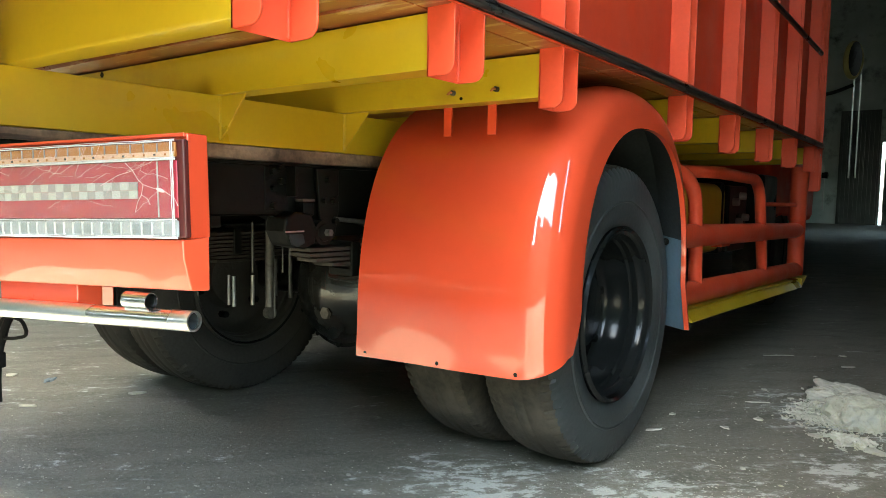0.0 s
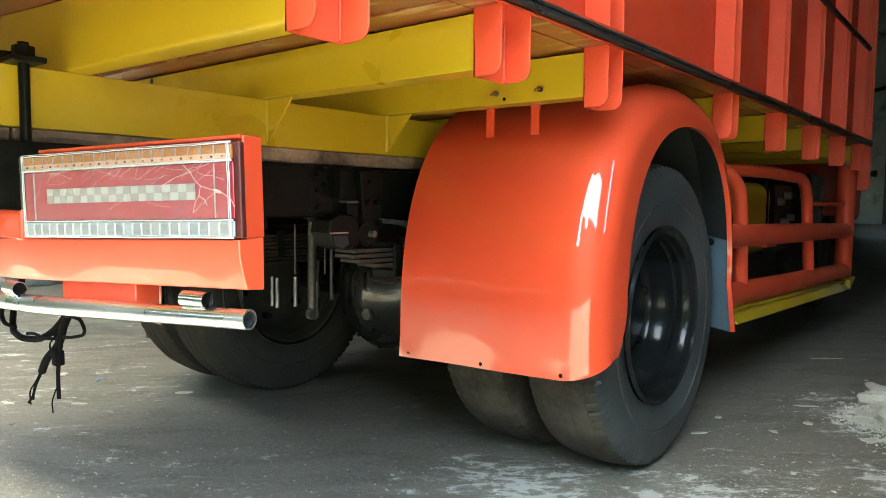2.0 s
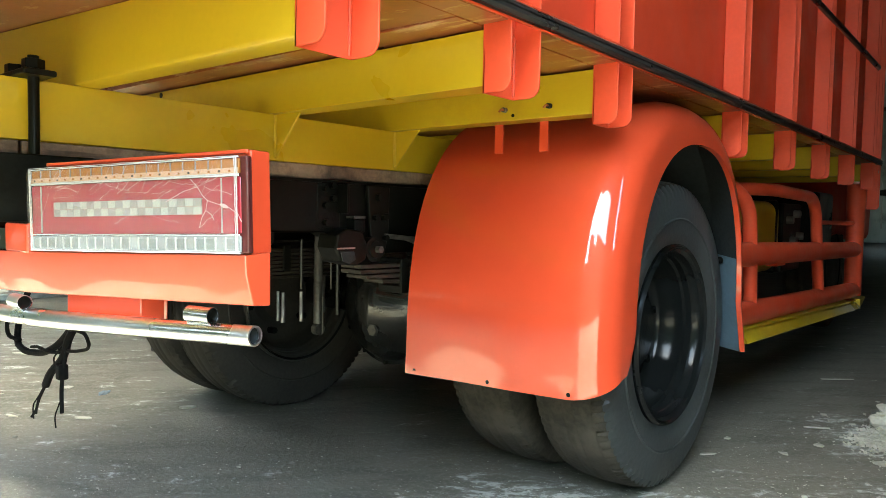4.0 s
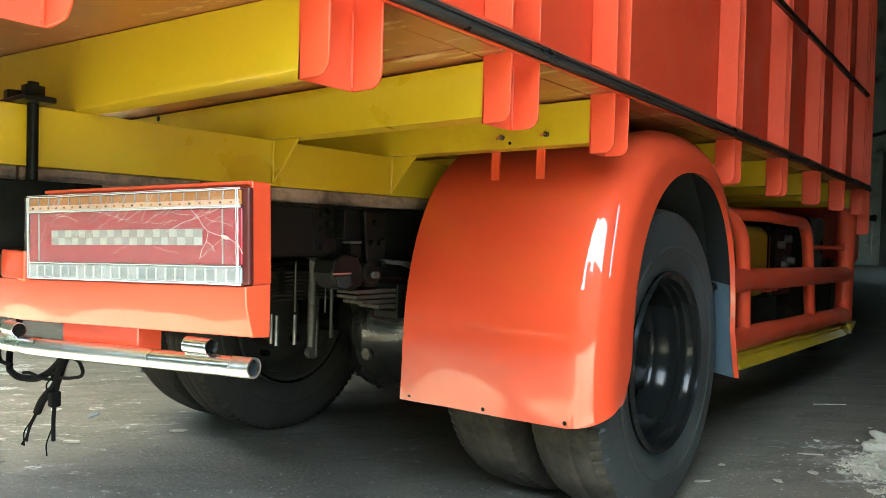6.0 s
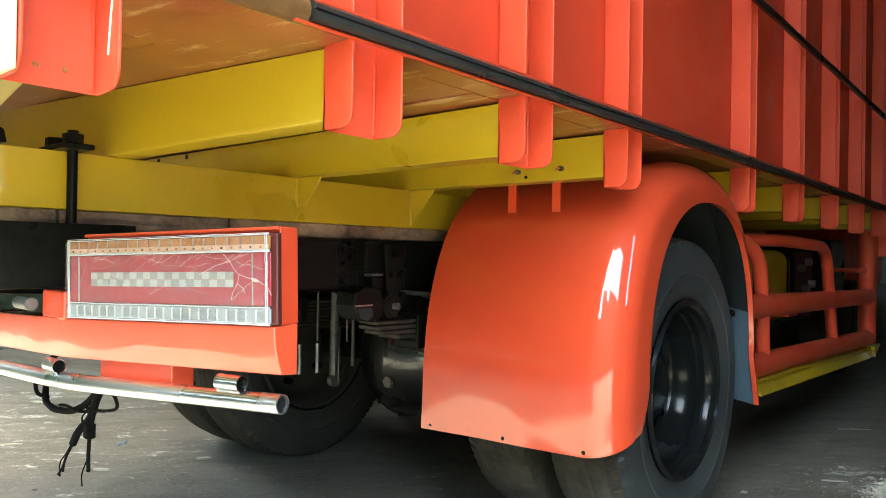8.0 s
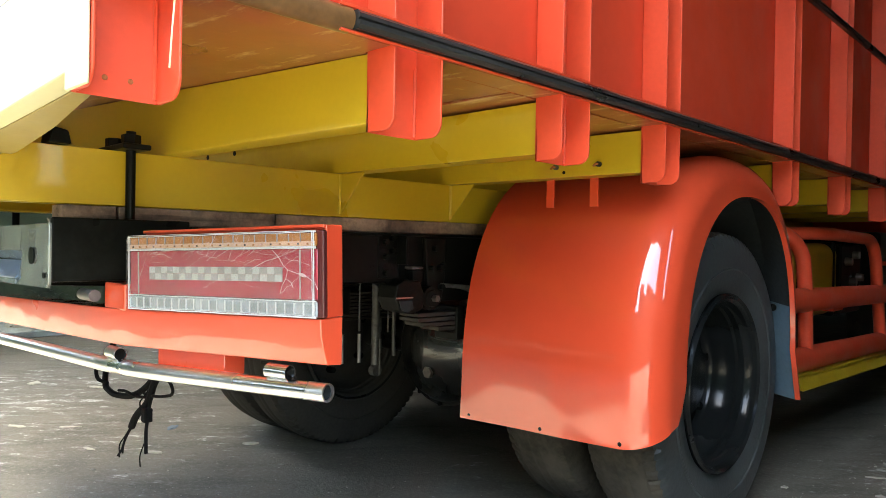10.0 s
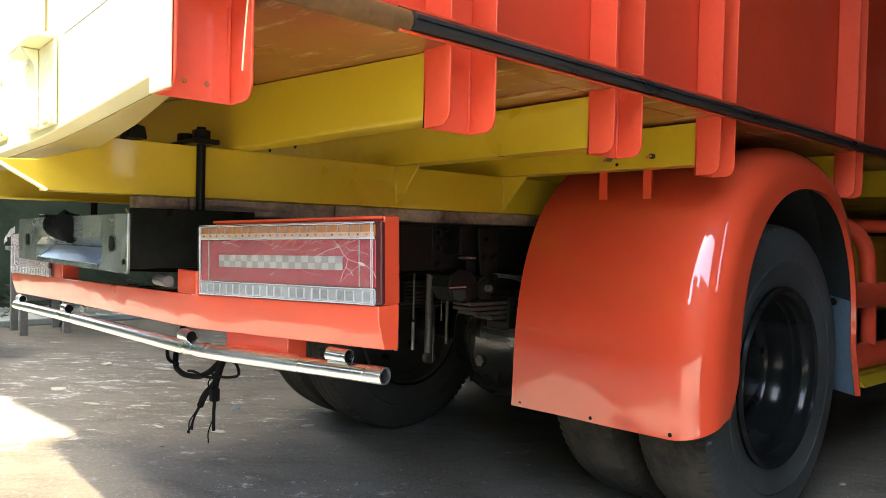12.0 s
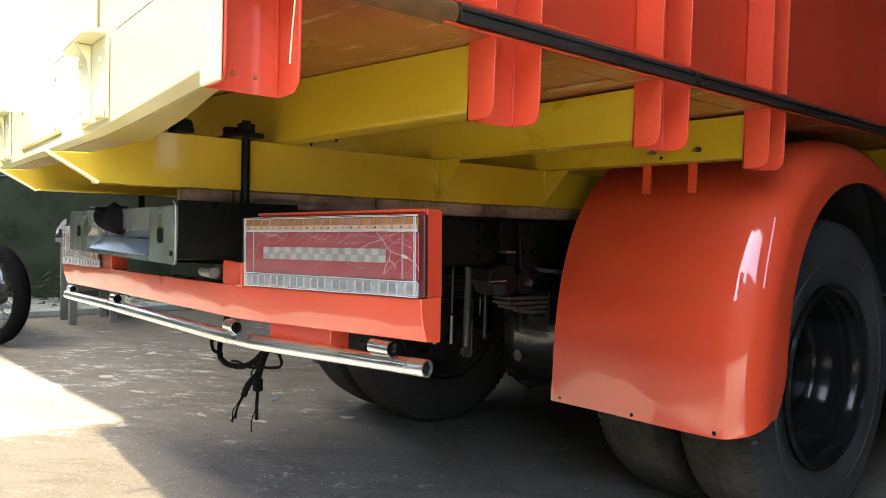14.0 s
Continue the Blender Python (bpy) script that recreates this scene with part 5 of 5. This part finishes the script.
# ---- floor litter ----
def lump(name, c, size, seed, material, label="", category="", group="", rough=0.35, sub=4):
    rnd = random.Random(seed)
    off = Vector((rnd.uniform(0, 50), rnd.uniform(0, 50), rnd.uniform(0, 50)))
    bm = bm_new()
    bmesh.ops.create_icosphere(bm, subdivisions=sub, radius=1.0)
    for v in bm.verts:
        d = v.co.normalized()
        k = 1 + rough * noise.noise(d * 1.3 + off) + rough * 0.5 * noise.noise(d * 3.6 + off) + rough * 0.24 * noise.noise(d * 7 + off) + rough * 0.1 * noise.noise(d * 17 + off) + rough * 0.05 * noise.noise(d * 37 + off)
        v.co = Vector((d.x * size[0], d.y * size[1], max(d.z * size[2], -size[2] * 0.45))) * k
        v.co.z = max(v.co.z, -size[2] * 0.3)
        top = size[2] * (0.62 + 0.25 * noise.noise(Vector((v.co.x, v.co.y, 0)) * 14 + off))
        if v.co.z > top:
            v.co.z = top + 0.35 * (v.co.z - top)
    low = min(v.co.z for v in bm.verts)
    for v in bm.verts:
        v.co.z -= low
    ob = part(name, bm, material, None, smooth=False)
    ob.location = (c[0], c[1], c[2] if len(c) > 2 else 0.0)
    ob.rotation_euler.z = rnd.uniform(0, 6)
    if label:
        tagged(ob, label, category, group)
    return ob


lump("plaster_lump", (0.425, 0.80), (0.085, 0.075, 0.085), 3, CREAM, "thick crumbling cream plaster lump on the floor", "rubble", "plaster rubble", 0.32, 5)
lump("plaster_lump", (0.385, 0.99), (0.12, 0.085, 0.07), 5, WHITE_CHIP, "flat broken pale plaster lump on the floor", "rubble", "plaster rubble", 0.5, 5)
lump("plaster_lump", (0.33, 0.93), (0.05, 0.045, 0.03), 8, WHITE_CHIP, "small broken pale plaster lump on the floor", "rubble", "plaster rubble")
lump("plaster_lump", (0.53, 0.86), (0.05, 0.04, 0.03), 9, WHITE_CHIP, "small broken pale plaster lump on the floor", "rubble", "plaster rubble")
lump("plaster_lump", (0.30, 0.80), (0.04, 0.035, 0.014), 11, WHITE_CHIP, "small broken pale plaster lump on the floor", "rubble", "plaster rubble")
def chip(name, x, y, w, d, seed):
    """A flat broken flake with angular edges."""
    rnd = random.Random(seed)
    n = rnd.choice((4, 5, 6))
    pts = []
    for q in range(n):
        a = 2 * math.pi * (q + rnd.uniform(-0.25, 0.25)) / n
        r = rnd.uniform(0.75, 1.15)
        pts.append((w * r * math.cos(a), d * r * math.sin(a)))
    bm = bm_new()
    prism(bm, pts, "z", 0.0, rnd.uniform(0.003, 0.006))
    ob = part(name, bm, WHITE_CHIP, None, bevel=0.001)
    ob.location = (x, y, 0.0)
    ob.rotation_euler.z = rnd.uniform(-0.4, 0.9)
    return tagged(ob, "small white chip lying on the floor", "chip", "floor chips")


for k, (x, y, w, d) in enumerate(((-0.067, 0.336, 0.028, 0.008), (-0.073, 0.53, 0.014, 0.012), (0.103, 0.5, 0.016, 0.013), (0.169, 0.655, 0.012, 0.01), (0.12, 0.86, 0.04, 0.006), (0.01, 1.71, 0.085, 0.006), (0.306, 1.67, 0.03, 0.012), (0.167, 0.656, 0.016, 0.014), (0.43, 0.575, 0.05, 0.016), (0.34, 0.6, 0.03, 0.022), (0.2, 0.99, 0.014, 0.01), (0.1, 1.05, 0.012, 0.01), (0.22, 1.4, 0.012, 0.01), (0.26, 1.9, 0.016, 0.012), (0.5, 0.55, 0.04, 0.03),
                                  (-2.81, -1.04, 0.045, 0.03), (-2.2, -0.62, 0.035, 0.02), (-1.62, -0.45, 0.03, 0.012), (-1.75, -0.75, 0.03, 0.01), (-3.3, -0.7, 0.05, 0.03), (-2.45, -1.0, 0.05, 0.012), (-2.3, -0.85, 0.04, 0.01), (-3.0, -0.5, 0.06, 0.015), (-1.95, -0.9, 0.035, 0.008))):
    chip("plaster_chip", x, y, w, d, 20 + k)
lump("leaf_scrap", (0.25, 1.19), (0.03, 0.02, 0.012), 40, GREYWOOD, "dry brown scrap on the floor", "scrap", "", 0.4, 2)
lump("rag_scrap", (-2.02, -0.56), (0.032, 0.012, 0.005), 41, LINER, "small crumpled blue-grey rag scrap on the floor", "scrap", "", 1.1, 3)


def scatter(name, spots, n, size, seed, material, label, category):
    rnd = random.Random(seed)
    verts, faces = [], []
    for _ in range(n):
        cx, cy, sx, sy = rnd.choice(spots)
        x, y = rnd.gauss(cx, sx), rnd.gauss(cy, sy)
        s = size * math.exp(rnd.gauss(0, 0.5))
        b = len(verts)
        a0 = rnd.uniform(0, 6)
        m = 5
        h = s * rnd.uniform(0.25, 0.8)
        for ring, zz in ((1.0, 0.0), (0.75, h)):
            for q in range(m):
                a = a0 + 2 * math.pi * q / m
                r = s * ring * rnd.uniform(0.65, 1.1)
                verts.append((x + r * math.cos(a), y + r * 0.7 * math.sin(a), zz * 0.6))
        for q in range(m):
            faces.append((b + q, b + (q + 1) % m, b + m + (q + 1) % m, b + m + q))
        faces.append(tuple(b + m + q for q in range(m)))
    me = bpy.data.meshes.new(name)
    me.from_pydata(verts, [], faces)
    me.materials.append(material)
    return tagged(new(name, me), label, category, "", "stuff")


def rubble_heap(name, hills, n, seed, label):
    """Angular bits of broken plaster piled into low hills: (x, y, radius, height)."""
    rnd = random.Random(seed)
    verts, faces = [], []
    for _ in range(n):
        cx, cy, r, h = rnd.choice(hills)
        d, a = abs(rnd.gauss(0, 0.55)), rnd.uniform(0, 2 * math.pi)
        x, y = cx + r * d * math.cos(a), cy + r * d * math.sin(a)
        z = h * max(0.0, 1 - d) * rnd.uniform(0.55, 1.0)
        size = min(0.006, 0.003 * math.exp(rnd.gauss(0, 0.6))) * (1.2 if d < 0.8 else 0.8)
        turn = Matrix.Rotation(rnd.uniform(0, 6.3), 3, "Z") @ Matrix.Rotation(rnd.uniform(-0.6, 0.6), 3, "X") @ Matrix.Rotation(rnd.uniform(-0.6, 0.6), 3, "Y")
        sx, sy, sz = size * rnd.uniform(0.7, 1.8), size * rnd.uniform(0.6, 1.2), size * rnd.uniform(0.25, 0.7)
        b = len(verts)
        low = []
        for px in (-1, 1):
            for py in (-1, 1):
                for pz in (-1, 1):
                    low.append(turn @ Vector((px * sx * rnd.uniform(0.6, 1.1), py * sy * rnd.uniform(0.6, 1.1), pz * sz)))
        lift = z - min(v.z for v in low) * (1.0 if z < 0.004 else 0.5)
        verts += [(x + v.x, y + v.y, max(0.0, v.z + lift)) for v in low]
        for f in ((0, 1, 3, 2), (4, 6, 7, 5), (0, 4, 5, 1), (2, 3, 7, 6), (0, 2, 6, 4), (1, 5, 7, 3)):
            faces.append(tuple(b + i for i in f))
    me = bpy.data.meshes.new(name)
    me.from_pydata(verts, [], faces)
    me.materials.append(WHITE_CHIP)
    return tagged(new(name, me), label, "rubble", "", "stuff")


rubble_heap("broken_plaster", [(0.40, 0.79, 0.12, 0.025), (0.35, 0.97, 0.12, 0.03), (0.33, 0.90, 0.09, 0.02), (0.50, 0.86, 0.09, 0.03), (0.30, 0.80, 0.1, 0.012), (0.40, 0.88, 0.2, 0.01), (0.43, 0.6, 0.08, 0.006)], 3600, 14, "angular broken plaster bits piled on the floor")
scatter("grit", [(0.38, 0.85, 0.13, 0.16), (0.3, 0.9, 0.1, 0.12), (-0.3, -0.33, 0.2, 0.12), (0.15, -0.2, 0.2, 0.15), (0.3, 0.3, 0.3, 0.4), (0.25, 0.1, 0.2, 0.2), (0.3, -0.05, 0.12, 0.1)], 3200, 0.0014, 1, WHITE_CHIP, "pale plaster crumbs strewn over the floor", "grit")
scatter("grit", [(-2.6, -0.8, 0.8, 0.5), (-1.4, -0.9, 0.7, 0.4), (-3.6, 0.2, 0.8, 0.8), (0.2, 1.2, 0.5, 0.8), (-0.8, -0.7, 0.6, 0.3)], 900, 0.002, 2, SAND, "pale crumbs strewn over the floor", "grit")

scatter("grit", [(-0.6, -0.85, 0.35, 0.25), (-0.1, -0.75, 0.25, 0.2), (-1.1, -1.0, 0.4, 0.15), (0.2, -0.3, 0.2, 0.3)], 1500, 0.002, 6, SAND, "grey crumbs and sand strewn over the floor", "grit")
scatter("dirt_crumbs", [(-0.5, -0.8, 0.4, 0.25), (-1.4, -0.9, 0.4, 0.25), (0.1, -0.4, 0.3, 0.3)], 260, 0.003, 7, GREYWOOD, "dark dirt crumbs strewn over the floor", "dirt")

# ---- far corner of the yard ----
rnd = random.Random(5)
for k in range(14):
    x, y = rnd.uniform(-5.85, -5.2), rnd.uniform(-1.5, 0.3)
    lump("stone", (x, y), (rnd.uniform(0.06, 0.16), rnd.uniform(0.05, 0.12), rnd.uniform(0.04, 0.12)), 60 + k, WHITE_CHIP if k % 3 == 0 else GREY_WALL, "grey rubble stone heaped by the wall", "stone", "rubble stones", 0.3, 2)


def litter():
    rnd = random.Random(9)
    verts, faces = [], []
    for _ in range(700):
        x, y, z = rnd.uniform(-5.9, -5.2), rnd.uniform(-1.5, 0.2), 0.3 * rnd.random() ** 2 + 0.02
        u = Vector((rnd.uniform(-1, 1), rnd.uniform(-1, 1), rnd.uniform(-0.3, 0.6))).normalized() * rnd.uniform(0.02, 0.05)
        w = u.cross(Vector((rnd.uniform(-1, 1), rnd.uniform(-1, 1), 1))).normalized() * 0.009
        b, c = len(verts), Vector((x, y, z))
        verts += [c - u, c + w, c + u, c - w]
        faces.append((b, b + 1, b + 2, b + 3))
    me = bpy.data.meshes.new("leaf_litter")
    me.from_pydata([tuple(v) for v in verts], [], faces)
    me.materials.append(LEAF)
    return tagged(new("leaf_litter", me), "dull green weeds and dry leaves by the wall", "weeds", "", "stuff")


litter()
slab_step = slab("kerb", GREY_WALL, -6.0, -5.1, -1.6, 2.0, 0.0, 0.05, "low worn concrete kerb along the wall", None, 0.01)
tagged(slab_step, category="kerb", kind="structure")


def bench(x, y):
    ob = thing("wooden_bench", "grey weathered wooden bench standing on the floor", "bench")
    for i in range(3):
        slab("plank", GREYWOOD, x + 0.13 * i, x + 0.12 + 0.13 * i, y, y + 0.36, 0.56, 0.59, "", ob, 0.003)
    for dx in (0.02, 0.33):
        for dy in (0.03, 0.29):
            slab("leg", GREYWOOD, x + dx, x + dx + 0.045, y + dy, y + dy + 0.045, 0, 0.56, "", ob, 0.003)
    slab("stretcher", GREYWOOD, x + 0.035, x + 0.055, y + 0.07, y + 0.29, 0.2, 0.25, "", ob, 0.002)
    return ob


bench(-4.98, -0.90)


def motorcycle(m):
    ob = thing("motorcycle", "dark motorcycle parked on its stand, black tyres and black rims", "motorcycle")
    for y in (0.0, -1.22):
        w = new("wheel")
        w.parent = ob
        w.location = (0, y, 0.29)
        bm = bm_new()
        lathe(bm, [(0.045 * math.cos(a), 0.25 + 0.042 * math.sin(a)) for a in [k * math.pi / 6 for k in range(13)]], (0, 0, 0), "x", 48)
        part("tyre", bm, CABLE, w)
        bm = bm_new()
        lathe(bm, [(-0.03, 0.222), (-0.02, 0.208), (0.02, 0.208), (0.03, 0.222)], (0, 0, 0), "x", 48)
        part("rim", bm, MOTO, w, "black rim")
        bm = bm_new()
        lathe(bm, [(-0.05, 0.0), (-0.05, 0.06), (0.05, 0.06), (0.05, 0.0)], (0, 0, 0), "x", 20)
        part("hub", bm, DARK_STEEL, w)
        for k in range(18):
            a = k * math.pi / 9
            bm = bm_new()
            tube(bm, [(0.03 * (-1) ** k, 0.05 * math.cos(a), 0.05 * math.sin(a)), (0, 0.21 * math.cos(a), 0.21 * math.sin(a))], 0.002, 5)
            part("spoke", bm, MOTO, w)
    for x in (-0.07, 0.07):
        bm = bm_new()
        tube(bm, [(x, 0, 0.29), (x, -0.2, 0.85)], 0.016, 12)
        part("fork_leg", bm, STEEL, ob)
    bm = bm_new()
    tube(bm, bent([(-0.33, -0.32, 1.0), (-0.1, -0.22, 0.95), (0.1, -0.22, 0.95), (0.33, -0.32, 1.0)], 0.08), 0.012, 10)
    part("handlebar", bm, STEEL, ob)
    bm = bm_new()
    prism(bm, [(-0.22, 0.9), (-0.15, 0.6), (-0.45, 0.3), (-0.9, 0.3), (-1.35, 0.62), (-1.5, 0.8), (-0.8, 0.75), (-0.5, 0.72)], "x", -0.11, 0.11)
    part("body", bm, MOTO, ob, bevel=0.04)
    bm = bm_new()
    prism(bm, [(-0.55, 0.73), (-0.8, 0.765), (-1.45, 0.815), (-1.45, 0.86), (-0.85, 0.82), (-0.6, 0.79)], "x", -0.13, 0.13)
    part("seat", bm, RUBBER, ob, bevel=0.02)
    ob.matrix_world = m
    return ob


motorcycle(Matrix.Translation((-4.02, -1.37, 0)) @ Matrix.Rotation(radians(-63), 4, "Z"))

# ---- far end of the hall ----
door = slab("sheet_door", DOOR, -2.56, -1.45, 23.93, 23.99, 0.0, 3.6, "", None)
tagged(door, "dark ribbed sheet door at the end of the hall", "door", "sheet doors")
for k in range(9):
    slab("door_rib", DOOR, -2.5 + 0.12 * k, -2.46 + 0.12 * k, 23.91, 23.93, 0.05, 3.55, "", door, 0.004)

# ---- the truck's assemblies ----
ASSEMBLIES = {
    "cargo_box": ("side_panel", "front_panel", "stake", "hanger", "weld_seam", "rivet", "paint_run", "rear_flange", "rub_rail", "rail_angle", "rail_pipe", "upper_rail_backing", "floor_board", "edge_board", "cross_beam", "subframe_beam", "beam_end_lip", "wood_packing", "gusset", "bolt"),
    "chassis": ("chassis_flange", "chassis_rail", "chassis_crossmember", "end_crossmember", "clamp_rod", "clamp_plate", "nut", "angle_lug", "plate_backing", "stay_bar"),
    "rear_suspension": ("leaf", "leaf_clip", "hanger_plate", "hanger_rib", "hanger_block", "shackle", "shackle_glint", "shackle_face", "shackle_bolt", "spring_eye", "spring_bracket", "brake_lever", "brake_line", "u_bolt", "shock_absorber", "shock_eye", "axle_tube", "differential", "drain_plug"),
    "side_guard": ("guard_tube", "guard_hoop", "guard_lug", "guard_post", "guard_link", "guard_step", "step_end"),
    "rear_bumper": ("bumper_bar", "bumper_bracket", "bumper_lug"),
}
for assembly, names in ASSEMBLIES.items():
    base = new(assembly)
    base.parent = truck
    for ob in list(truck.children):
        if ob.name.split(".")[0] in names and not ob.children:
            ob.parent = base
